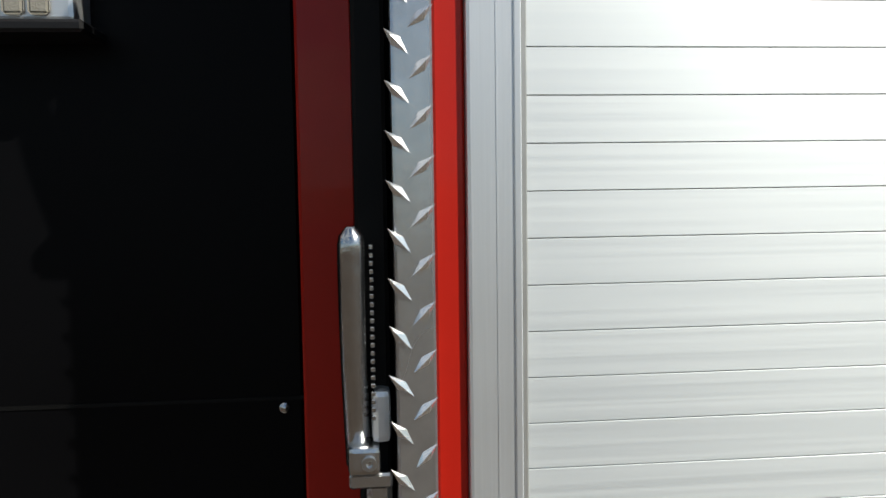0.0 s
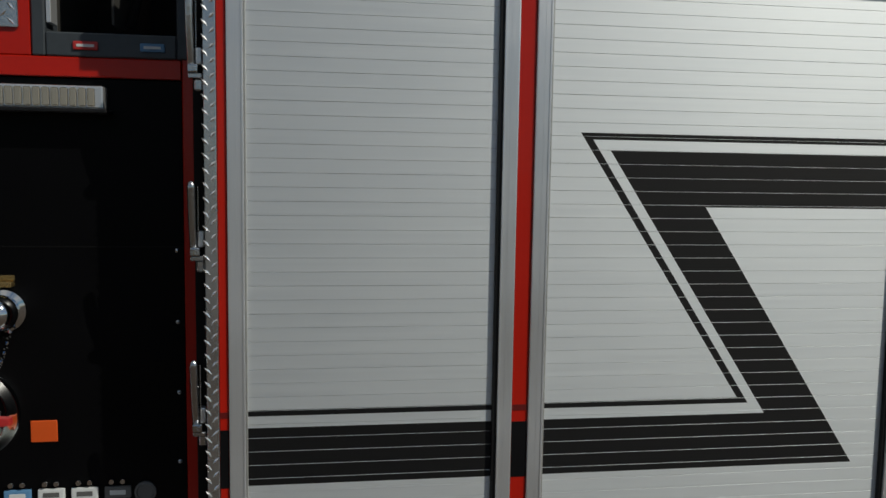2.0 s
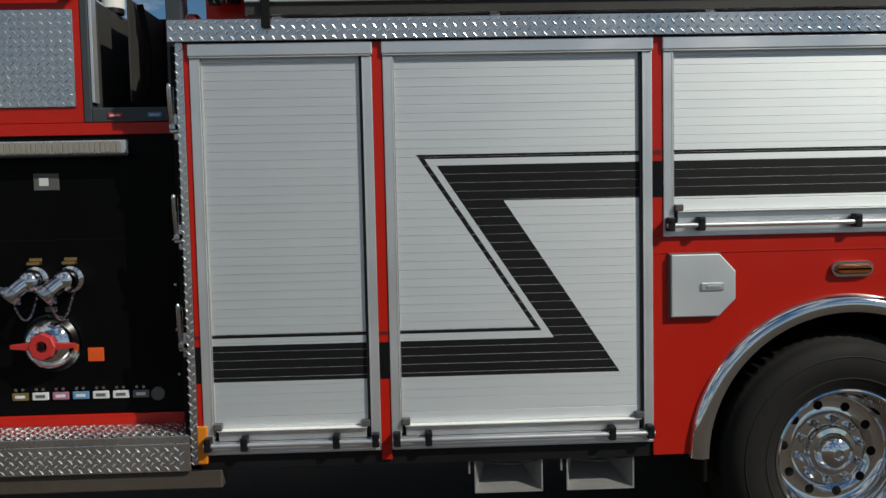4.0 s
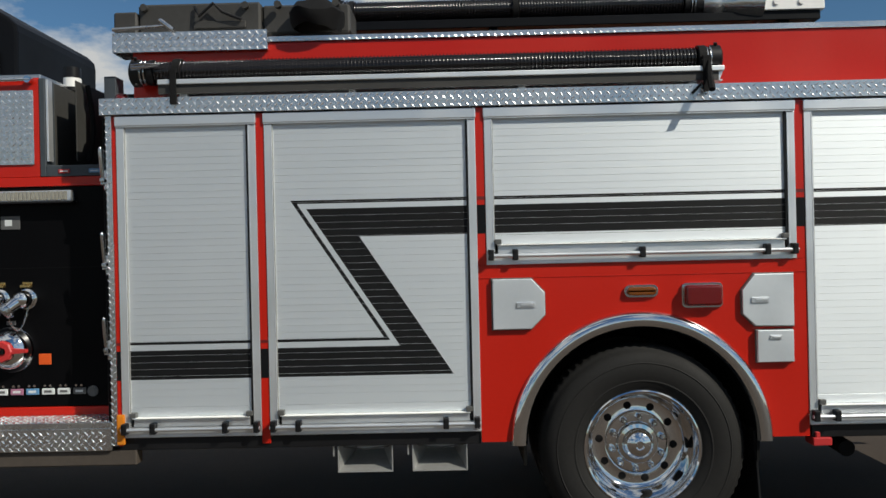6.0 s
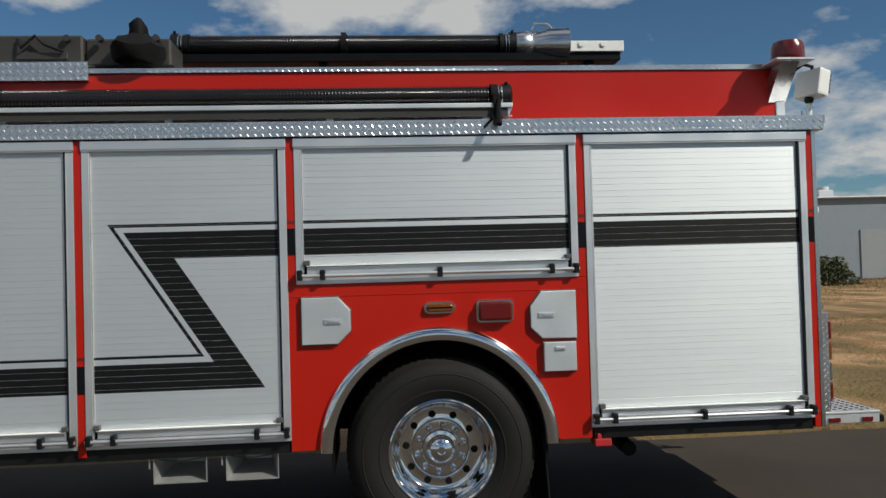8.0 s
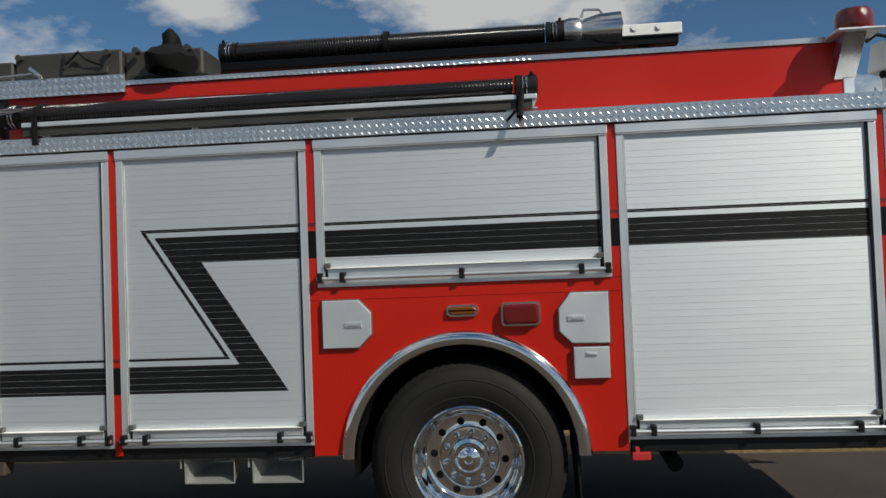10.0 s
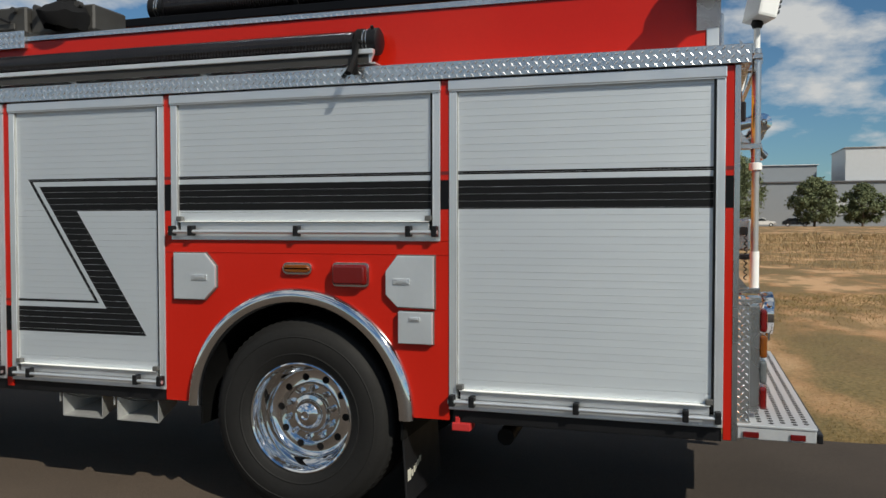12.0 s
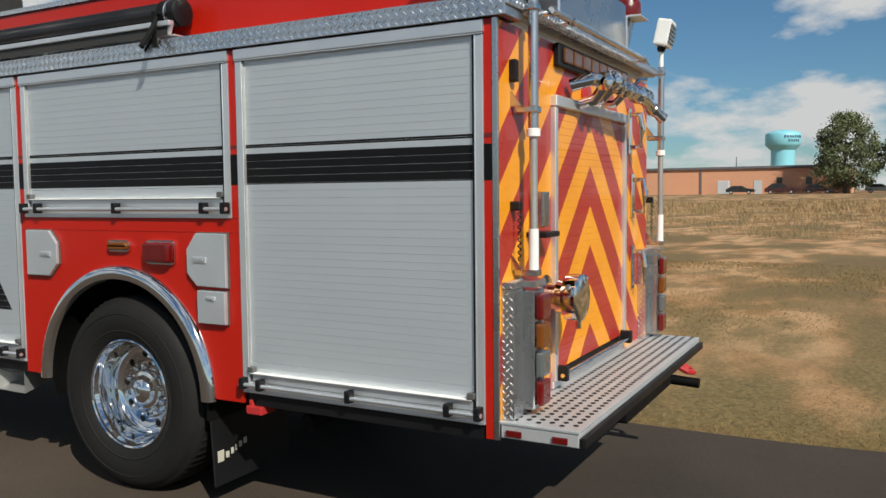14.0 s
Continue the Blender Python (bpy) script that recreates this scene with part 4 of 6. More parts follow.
def discharge(x, z, r):
    """A ball-shaped swivel outlet with a cap on a chain."""
    bm = bmesh.new()
    lathe(bm, [(r * 1.25, 0), (r * 1.25, -0.012), (r * 0.95, -0.016), (r * 0.95, -0.03)], (x, PY, z), (0, 1, 0), 24)
    ball = [(max(0.0005, r * 1.12 * math.sin(math.pi * k / 12)), -r * 1.12 * math.cos(math.pi * k / 12)) for k in range(13)]
    lathe(bm, ball, (x, PY - 0.055, z), (0, 1, 0), 24)
    pipe(bm, [(x, PY - 0.055, z), (x - 0.03, PY - 0.085, z - 0.022), (x - 0.052, PY - 0.105, z - 0.045)], [r * 0.95, r * 0.82, r * 0.78], 16)
    d = part("discharge", bm, CHROME, TRUCK, "chrome swivel outlet with a cap on a chain")
    bm = bmesh.new()
    lathe(bm, [(0.0005, 0.045), (r * 0.55, 0.043), (r * 0.92, 0.036), (r * 1.0, 0.030), (r * 1.0, 0.0), (r * 0.9, -0.004)], (x - 0.052, PY - 0.105, z - 0.045), (-0.62, -0.42, -0.66), 20)
    for k in range(6):
        t = k * math.pi / 3
        p = Vector((x - 0.062, PY - 0.112, z - 0.056)) + axes_to((-0.62, -0.42, -0.66)) @ Vector((math.cos(t), math.sin(t), 0)) * r
        rod(bm, p, p + axes_to((-0.62, -0.42, -0.66)) @ Vector((math.cos(t), math.sin(t), 0)) * r * 0.22, 0.006, 6)
    part("cap", bm, CASTCHROME, d, "knurled chrome cap")
    bm = bmesh.new()
    for k in range(30):
        f = k / 29
        p = Vector((x - 0.055 + 0.10 * f, PY - 0.10 + 0.05 * f, z - 0.075 - 0.13 * math.sin(math.pi * min(1, f * 0.93 + 0.07)) + 0.09 * f))
        lathe(bm, [(0.0045, -0.003), (0.006, 0.0), (0.0045, 0.003)], p, (1, 0, 0.4) if k % 2 else (0, 1, 0), 6)
    part("chain", bm, CHROME, d, "thin chain")
    bm = bmesh.new()
    box(bm, x - 0.028, x + 0.028, PY - 0.030, PY, z + 0.066, z + 0.080, 0.002)
    box(bm, x - 0.028, x + 0.028, PY - 0.004, PY, z + 0.0805, z + 0.096, 0.002)
    part("name_plate", bm, BRASS, d, "brass name plate on a small bracket")


discharge(-0.800, 1.325, 0.046)
discharge(-0.648, 1.325, 0.046)
discharge(-1.180, 1.325, 0.046)
IX = -0.742
bm = bmesh.new()
lathe(bm, [(0.128, 0), (0.128, -0.010), (0.118, -0.022), (0.112, -0.045), (0.098, -0.066), (0.080, -0.080), (0.060, -0.088)], (IX, PY, 1.045), (0, 1, 0), 40)
intake = part("intake", bm, CHROME, TRUCK, "large domed chrome intake with a red capped centre")
bm = bmesh.new()
lathe(bm, [(0.060, -0.082), (0.060, -0.112), (0.054, -0.118), (0.026, -0.118), (0.024, -0.100), (0.0005, -0.100)], (IX, PY, 1.045), (0, 1, 0), 8, smooth=False)
for s in (-1, 1):
    prism(bm, [(IX + s * 0.054, 1.030), (IX + s * 0.135, 1.038), (IX + s * 0.135, 1.056), (IX + s * 0.054, 1.062)], PY - 0.112, PY - 0.086, 0.003)
centre = part("centre", bm, TAGRED, intake, "red eight-sided centre with two lugs")
bm = bmesh.new()
box(bm, IX - 0.013, IX + 0.013, PY - 0.122, PY - 0.098, 1.032, 1.058, 0.003)
part("socket", bm, CHASSIS, centre, "dark square socket")
bm = bmesh.new()
box(bm, IX - 0.026, IX + 0.026, PY - 0.006, PY, 1.182, 1.204, 0.002)
part("name_plate", bm, TAGGREY, intake, "grey name plate")
bm = bmesh.new()
box(bm, -0.592, -0.522, PY - 0.005, PY, 0.957, 1.018, 0.002)
part("placard", bm, ORANGEPLATE, TRUCK, "orange warning placard")
bm = bmesh.new()
box(bm, -0.790, -0.680, PY - 0.004, PY, 1.715, 1.790, 0.002)
part("placard", bm, TAGGREY, TRUCK, "grey instruction placard")
bm = bmesh.new()
box(bm, -0.765, -0.725, PY - 0.0055, PY - 0.004, 1.735, 1.77)
part("marking", bm, TAGWHITE, TRUCK)
for k, m in enumerate((BRASS, TAGWHITE, TAGPURPLE, TAGBLUE, TAGWHITE, TAGWHITE, TAGGREY)):
    x = -0.930 + 0.088 * k
    bm = bmesh.new()
    box(bm, x, x + 0.072, PY - 0.009, PY, 0.790, 0.825, 0.005, 2)
    t = part("drain_tag", bm, m, TRUCK, "coloured drain valve tag with two pins")
    bm = bmesh.new()
    box(bm, x + 0.015, x + 0.057, PY - 0.0105, PY - 0.009, 0.801, 0.814, 0.0)
    part("marking", bm, TAGGREY if m is TAGWHITE else TAGWHITE, t)
    bm = bmesh.new()
    for dx in (0.021, 0.051):
        rod(bm, (x + dx, PY - 0.016, 0.840), (x + dx, PY, 0.840), 0.007, 8)
    part("pin", bm, CHROME, t)
bm = bmesh.new()
lathe(bm, [(0.03, 0), (0.03, -0.008), (0.024, -0.010), (0.022, -0.006), (0.0005, -0.006)], (-0.292, PY, 0.805), (0, 1, 0), 24)
part("gauge_port", bm, TAGGREY, TRUCK, "small dark round port")

# running board
tread_part("running_board", [(-2.0, -0.094, -0.006, PY - 0.011, 0.645, 0.676), (-2.0, -0.094, -0.010, 0.015, 0.525, 0.6445)],
           [((-1.6, -0.004, 0.6762), (1, 0, 0), (0, 1, 0), 1.5, PY - 0.02, 0.020, 0.0145), ((-1.6, -0.0105, 0.53), (1, 0, 0), (0, 0, 1), 1.48, 0.112, 0.020, 0.0145)], "tread plate running board")
bm = bmesh.new()
box(bm, -2.4, 0.03, 0.012, 0.10, 0.440, 0.522, 0.006)
part("rub_rail", bm, RAIL, TRUCK, "brownish steel channel under the running board")


def cab():
    """The rear of the cab: dark body with a slanting roof edge and a tinted window."""
    bm = bmesh.new()
    outline = [(-3.6, 0.6), (-1.05, 0.6), (-1.01, 3.00), (-1.02, 3.05), (-1.07, 3.10), (-1.75, 3.50), (-3.6, 3.56)]
    prism(bm, outline, 0.86, 2.0, 0.02)
    c = part("cab", bm, CABDARK, TRUCK, "dark raised cab with a tinted window")
    bm = bmesh.new()
    prism(bm, [(-2.6, 2.62), (-1.13, 2.62), (-1.13, 2.86), (-1.42, 3.06), (-2.6, 3.14)], 0.845, 0.858, 0.003)
    part("window", bm, TINTED, c, "tinted window")
    bm = bmesh.new()
    pipe(bm, [(-1.13, 0.842, 2.62), (-1.13, 0.842, 2.86), (-1.42, 0.842, 3.06), (-2.6, 0.842, 3.14)], 0.014, 6)
    part("window_seal", bm, BLACKPLASTIC, c, "black rubber window seal")
    bm = bmesh.new()
    rod(bm, (-0.55, 0.62, 2.557), (-0.55, 0.62, 2.63), 0.05, 20)
    rod(bm, (-0.55, 0.62, 2.63), (-0.55, 0.62, 2.70), 0.05, 20)
    b = part("warning_lamp", bm, BLACKPLASTIC, TRUCK, "black warning lamp with a white band")
    bm = bmesh.new()
    rod(bm, (-0.55, 0.62, 2.58), (-0.55, 0.62, 2.635), 0.052, 20)
    part("band", bm, WHITEPLASTIC, b, "white band")


cab()
bm = bmesh.new()
lathe(bm, [(0.035, 0), (0.035, 0.03), (0.025, 0.045), (0.001, 0.05)], (-0.04, 0.10, 2.386), (0, 0, 1), 20)
part("marker_lamp", bm, REDLENS, TRUCK, "small red marker lamp")


# ---- on the roof ----
def hard_hose(name, x0, x1, y, z, r, label):
    """A ribbed suction hose with end couplings."""
    hose = thing(name, ((x0 + x1) / 2, y, z - r), label, "hose", "suction hoses")
    bm = bmesh.new()
    n = int((x1 - x0) / 0.0195)
    prof = []
    for k in range(n):
        x = (x1 - x0) * k / n
        prof += [(r * 0.89, x), (r * 0.985, x + 0.0035), (r, x + 0.006), (r * 0.985, x + 0.0085), (r * 0.89, x + 0.012)]
    lathe(bm, prof, (x0, y, z), (1, 0, 0), 24)
    part("hose_body", bm, HOSERUBBER, hose, "ribbed black hose")
    for xe, s in ((x0, -1), (x1, 1)):
        bm = bmesh.new()
        lathe(bm, [(r * 0.9, 0), (r * 1.08, 0.002), (r * 1.08, 0.03), (r * 1.0, 0.035), (r * 1.0, 0.07), (r * 1.15, 0.072), (r * 1.15, 0.12), (r * 0.9, 0.13), (0.001, 0.13)], (xe, y, z), (s, 0, 0), 24)
        for a in range(3):
            t = a * 2.1
            rod(bm, (xe + s * 0.095, y + r * 1.1 * math.cos(t), z + r * 1.1 * math.sin(t)), (xe + s * 0.095, y + r * 1.4 * math.cos(t), z + r * 1.4 * math.sin(t)), 0.01, 8)
        part("coupling", bm, BLACKPLASTIC, hose, "black coupling")
        bm = bmesh.new()
        for d in (0.04, 0.062):
            lathe(bm, [(r * 1.02, d), (r * 1.1, d + 0.003), (r * 1.1, d + 0.010), (r * 1.02, d + 0.013)], (xe, y, z), (s, 0, 0), 24)
        part("clamp", bm, STAINLESS, hose, "steel clamps")
    return hose


lower = hard_hose("suction_hose", 0.16, 3.05, 0.070, 2.534, 0.063, "black ribbed suction hose lying in an aluminium trough")
for xs in (0.285, 3.075):
    bm = bmesh.new()
    lathe(bm, [(0.067, -0.022), (0.072, -0.020), (0.072, 0.020), (0.067, 0.022)], (xs, 0.070, 2.534), (1, 0, 0), 24)
    box(bm, xs - 0.018, xs + 0.018, -0.040, -0.034, 2.345, 2.52, 0.002)
    box(bm, xs - 0.018, xs + 0.018, -0.040, 0.01, 2.515, 2.53, 0.002)
    part("strap", bm, CANVAS, lower, "black tie-down strap")
bm = bmesh.new()
pipe(bm, [(3.09, -0.036, 2.50), (3.085, -0.05, 2.45), (3.08, -0.085, 2.39), (3.075, -0.125, 2.335)], [0.012, 0.015, 0.017, 0.017], 6)
part("strap_end", bm, CANVAS, lower, "loose hanging strap end")
bm = bmesh.new()
for k in range(7):
    lathe(bm, [(0.006, -0.004), (0.010, 0.0), (0.006, 0.004)], (3.05 - 0.008 * k, -0.036, 2.385 - 0.008 * k), (1, 0.2, 0.3), 8)
part("buckle", bm, BLACKPLASTIC, lower)
bm = bmesh.new()
prism(bm, [(0.20, 2.404), (3.150, 2.404), (3.172, 2.458), (3.172, 2.478), (0.20, 2.478)], -0.014, 0.004, 0.002)
box(bm, 0.20, 3.172, 0.0045, 0.15, 2.404, 2.412, 0.001)
for x in (0.3, 1.2, 2.1, 3.0):
    box(bm, x, x + 0.04, 0.02, 0.12, 2.387, 2.4035, 0.001)
trough = part("hose_trough", bm, ALU_H, TRUCK, "aluminium hose trough")
bm = bmesh.new()
box(bm, 0.20, 3.172, -0.030, -0.0145, 2.451, 2.478, 0.004, 2)
part("trough_lip", bm, HATCH, trough, "pale satin lip along the trough")
# shade below the lip, put in as a thin dark sheet over the aluminium
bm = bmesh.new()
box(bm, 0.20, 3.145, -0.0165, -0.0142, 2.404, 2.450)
part("trough_shade", bm, BOXGREYSHADE, TRUCK, "dark sheet standing in for shade on the trough front")

bm = bmesh.new()
pipe(bm, [(0.055, -0.006, 2.545), (0.12, -0.010, 2.548), (0.20, -0.008, 2.556)], [0.013, 0.009, 0.006], 8)
pipe(bm, [(0.055, -0.006, 2.560), (0.12, -0.012, 2.566), (0.21, -0.008, 2.560)], [0.008, 0.007, 0.005], 8)
part("lever", bm, STAINLESS, lower, "bright closing lever on the coupling")

upper = hard_hose("suction_hose", 1.12, 3.28, 1.10, 3.125, 0.075, "black ribbed suction hose on the roof rack")
bm = bmesh.new()
lathe(bm, [(0.082, -0.02), (0.09, -0.018), (0.09, 0.018), (0.082, 0.02)], (2.18, 1.10, 3.125), (1, 0, 0), 24)
part("strap", bm, CANVAS, upper, "black strap")
bm = bmesh.new()
lathe(bm, [(0.09, 0.12), (0.10, 0.16), (0.10, 0.22), (0.085, 0.24), (0.12, 0.36), (0.13, 0.50), (0.05, 0.52), (0.001, 0.52)], (3.28, 1.10, 3.125), (1, 0, -0.02), 20)
part("strainer", bm, STAINLESS, upper, "bright metal strainer at the hose end")
bm = bmesh.new()
pipe(bm, [(3.52, 1.08, 3.22), (3.54, 1.08, 3.27), (3.64, 1.08, 3.265), (3.68, 1.08, 3.22)], 0.01, 8)
part("strainer_handle", bm, STAINLESS, upper)
bm = bmesh.new()
box(bm, 0.3, 4.15, 1.02, 1.18, 2.99, 3.048, 0.004)
for x in (0.5, 2.0, 3.9):
    box(bm, x, x + 0.06, 1.05, 1.15, 2.60, 2.9895, 0.003)
part("hose_rack", bm, CABDARK, TRUCK, "black roof rack beam")
bm = bmesh.new()
box(bm, 3.74, 4.17, 1.00, 1.20, 3.0485, 3.125, 0.004)
for x in (3.86, 4.02):
    rod(bm, (x, 0.99, 3.10), (x, 1.0, 3.10), 0.02, 10)
part("rack_plate", bm, WHITEPLASTIC, TRUCK, "pale plate at the end of the roof rack")

bm = bmesh.new()
box(bm, -0.11, 0.02, 0.18, 0.55, 2.773, 2.90, 0.01)
box(bm, 0.02, 0.70, 0.20, 0.55, 2.773, 2.945, 0.012)
box(bm, 0.70, 1.19, 0.24, 0.55, 2.773, 2.935, 0.012)
for x in (0.06, 0.62, 0.80, 1.12):
    rod(bm, (x, 0.17, 2.92), (x, 0.21, 2.92), 0.02, 10)
box(bm, 0.33, 0.62, 0.185, 0.20, 2.80, 2.84, 0.004)
part("deck_box", bm, BOXGREYSHADE, TRUCK, "long grey equipment boxes on the roof deck")
bm = bmesh.new()
rod(bm, (-0.09, 0.115, 2.785), (0.22, 0.115, 2.800), 0.010, 10)
rod(bm, (0.17, 0.115, 2.83), (0.24, 0.115, 2.775), 0.016, 10)
part("grab_rail", bm, STAINLESS, TRUCK, "grab rail on the deck box")
bm = bmesh.new()
pipe(bm, [(0.34, 0.19, 2.92), (0.37, 0.16, 2.86), (0.45, 0.16, 2.93), (0.50, 0.16, 2.88), (0.60, 0.17, 2.84)], 0.009, 8)
part("cable", bm, BLACKPLASTIC, TRUCK, "black cable loop")


def bundle():
    """A monitor wrapped in black canvas: a lumpy cone with a rounded tip."""
    t = thing("wrapped_monitor", (1.02, 0.20, 2.775), "monitor wrapped in black canvas on the roof deck", "monitor")
    bm = bmesh.new()
    prof = [(0.001, 0.24), (0.035, 0.238), (0.050, 0.21), (0.075, 0.16), (0.115, 0.12), (0.150, 0.08), (0.145, 0.04), (0.120, 0.0)]
    rings = lathe(bm, prof, (1.02, 0.19, 2.775), (0, 0, 1), 20)
    for v in bm.verts:
        q = noise.noise(v.co * 9.0)
        v.co.x += 0.05 * q
        v.co.z += 0.04 * noise.noise(v.co * 14.0)
        v.co.y += 0.02 * noise.noise(v.co * 7.0 + Vector((5, 0, 0)))
    part("cover", bm, CANVAS, t, "creased black canvas")


bundle()


# ---- tail ----
def tail():
    bm = bmesh.new()
    box(bm, 4.9745, TAIL, -0.004, 0.012, 0.53, 2.295, 0.002)
    part("corner_trim", bm, STAINLESS, TRUCK, "stainless corner strip")
    for b in ((0.013, 0.610, 0.60, 2.29), (1.835, 2.385, 0.60, 2.29), (0.6105, 1.8345, 2.03, 2.29)):
        bm = bmesh.new()
        box(bm, 4.966, TAIL - 0.002, b[0], b[1], b[2], b[3], 0.001)
        part("tail_panel", bm, CHEVRON, TRUCK, "tail panel with orange and red chevron bands")
    bm = bmesh.new()
    box(bm, 4.966, TAIL + 0.022, 0.611, 0.650, 0.655, 1.985, 0.003)
    box(bm, 4.966, TAIL + 0.022, 1.795, 1.834, 0.655, 1.985, 0.003)
    box(bm, 4.966, TAIL + 0.030, 0.606, 1.839, 1.9855, 2.040, 0.005)
    door = part("roll_up_door", bm, ALU, TRUCK, "closed rear roll-up door with chevron bands")
    z = 0.70
    mesh = None
    while z < 1.985:
        if mesh is None:
            bm = bmesh.new()
            prof = [(0.0066, 0), (0.0073, 0.0002), (0.0075, 0.0005), (0.0075, PITCH - 0.0009), (0.0073, PITCH - 0.0006), (0.0066, PITCH - 0.0004), (-0.006, PITCH - 0.0004), (-0.006, 0)]
            a = [bm.verts.new((x, 0, zz)) for x, zz in prof]
            b = [bm.verts.new((x, 1.144, zz)) for x, zz in prof]
            for k in range(len(prof)):
                j = (k + 1) % len(prof)
                bm.faces.new((a[k], b[k], b[j], a[j]))
            bm.faces.new(a)
            bm.faces.new(list(reversed(b)))
            mesh = to_mesh("slat", bm, CHEVRON)
        ob = under(new("slat", mesh), door)
        ob.location = (TAIL - 0.006, 0.6505, z)
        z += PITCH
    bm = bmesh.new()
    box(bm, TAIL - 0.02, TAIL - 0.014, 0.64, 1.80, 0.66, 1.99)
    part("backing", bm, DARKINSIDE, door)
    bm = bmesh.new()
    rod(bm, (TAIL + 0.05, 0.63, 0.685), (TAIL + 0.05, 1.81, 0.685), 0.011, 12)
    part("lift_bar", bm, CHROME, door, "polished lift bar")
    for y in (0.655, 1.79):
        bm = bmesh.new()
        box(bm, TAIL - 0.005, TAIL + 0.07, y - 0.02, y + 0.02, 0.655, 0.73, 0.008, 2)
        part("bracket", bm, BLACKPLASTIC, door, "black bar bracket")
    bm = bmesh.new()
    box(bm, 4.966, TAIL + 0.010, 0.611, 1.834, 0.618, 0.6545, 0.003)
    part("sill", bm, ALU_H, door, "aluminium sill")
    # amber lamp bar
    bm = bmesh.new()
    box(bm, TAIL - 0.001, TAIL + 0.030, 0.64, 1.82, 2.180, 2.290, 0.006)
    bar = part("arrow_bar", bm, BLACKPLASTIC, TRUCK, "traffic lamp bar with amber lenses")
    for k in range(8):
        bm = bmesh.new()
        y = 0.685 + k * 0.137
        box(bm, TAIL + 0.0302, TAIL + 0.044, y, y + 0.121, 2.200, 2.272, 0.010, 2)
        part("lens", bm, DARKAMBER, bar, "smoked amber lens")
    bm = bmesh.new()
    rod(bm, (TAIL + 0.10, 0.35, 2.375), (TAIL + 0.10, 1.95, 2.375), 0.016, 12)
    for y in (0.37, 0.62, 1.90):
        rod(bm, (TAIL + 0.10, y, 2.375), (TAIL - 0.02, y, 2.355), 0.013, 10)
        lathe(bm, [(0.021, -0.02), (0.024, 0), (0.021, 0.02)], (TAIL + 0.10, y, 2.375), (0, 1, 0), 12)
    part("grab_rail", bm, CHROME, TRUCK, "chrome grab rail across the tail")
    tread_part("roof_trim", [(TAIL + 0.0455, TAIL + 0.055, -0.024, 2.40, 2.338, 2.386), (4.97, TAIL + 0.045, 0.1605, 2.40, 2.33, 2.386)],
               [((TAIL + 0.0555, -0.02, 2.339), (0, 1, 0), (0, 0, 1), 2.4, 0.046, 0.018, 0.012, 0.001)])

    # tailboard
    bm = bmesh.new()
    box(bm, TAIL - 0.03, 5.350, 0.008, 2.405, 0.598, 0.612, 0.004, 2)
    box(bm, TAIL + 0.0, 5.346, 0.012, 0.03, 0.540, 0.5975, 0.004)
    box(bm, 5.33, 5.348, 0.0305, 2.403, 0.535, 0.5975, 0.004)
    board = part("tailboard", bm, BOARD, TRUCK, "perforated bright metal tailboard")
    bm = bmesh.new()
    for i in range(6):
        for j in range(46):
            x, y = 5.050 + i * 0.052, 0.055 + j * 0.051 + (0.0255 if i % 2 else 0)
            if y < 2.38:
                lathe(bm, [(0.0125, 0.0), (0.0115, 0.0025), (0.0095, 0.0025), (0.0088, 0.0008), (0.0004, 0.0008)], (x, y, 0.6122), (0, 0, 1), 10)
    holes = part("grip_hole", bm, BLACKPLASTIC, board, "rows of raised dark grip holes")
    holes["kind"] = "stuff"
    bm = bmesh.new()
    box(bm, 5.3485, 5.375, 0.01, 2.40, 0.540, 0.585, 0.008, 2)
    part("bumper_strip", bm, BLACKPLASTIC, board, "black rubber bumper strip")
    for x0, x1 in ((5.018, 5.105), (5.225, 5.308)):
        bm = bmesh.new()
        box(bm, x0 + 0.008, x1 - 0.008, 0.002, 0.0118, 0.550, 0.578, 0.004, 2)
        part("marker_lamp", bm, REDLENS, board, "red side marker lamp")
    bm = bmesh.new()
    pipe(bm, [(5.33, 1.88, 0.515), (5.385, 1.88, 0.49), (5.41, 1.92, 0.48), (5.38, 1.96, 0.49), (5.33, 1.96, 0.515)], 0.018, 8)
    part("tow_eye", bm, TAGRED, TRUCK, "red painted tow eye")
    bm = bmesh.new()
    box(bm, 4.6, 5.34, 0.75, 1.65, 0.45, 0.55, 0.01)
    rod(bm, (5.1, 1.9, 0.44), (5.45, 1.9, 0.42), 0.03, 10)
    part("hitch_beam", bm, CHASSIS, TRUCK, "black beam under the tailboard")

    # lamp towers on both sides
    for y0 in (0.03, 2.17):
        ya, yb = y0, y0 + 0.10
        tread_part("lamp_tower_side", [(TAIL - 0.001, TAIL + 0.055, ya, yb, 0.614, 1.17)], [((TAIL + 0.0, ya - 0.0005, 0.62), (1, 0, 0), (0, 0, 1), 0.055, 0.55, 0.018, 0.0125, 0.001)])
        bm = bmesh.new()
        box(bm, TAIL - 0.001, TAIL + 0.105, yb + 0.001, yb + 0.120, 0.640, 1.160, 0.006)
        tower = part("lamp_tower", bm, STAINLESS, TRUCK, "stainless tower of four tail lamps")
        for k, (m, lab) in enumerate(((REDLENS, "red tail lens"), (CLEARLENS, "clear tail lens"), (AMBERLENS, "amber tail lens"), (REDLENS, "red tail lens"))):
            bm = bmesh.new()
            za = 0.655 + k * 0.125
            box(bm, TAIL + 0.1052, TAIL + 0.140, yb + 0.006, yb + 0.114, za, za + 0.112, 0.016, 3)
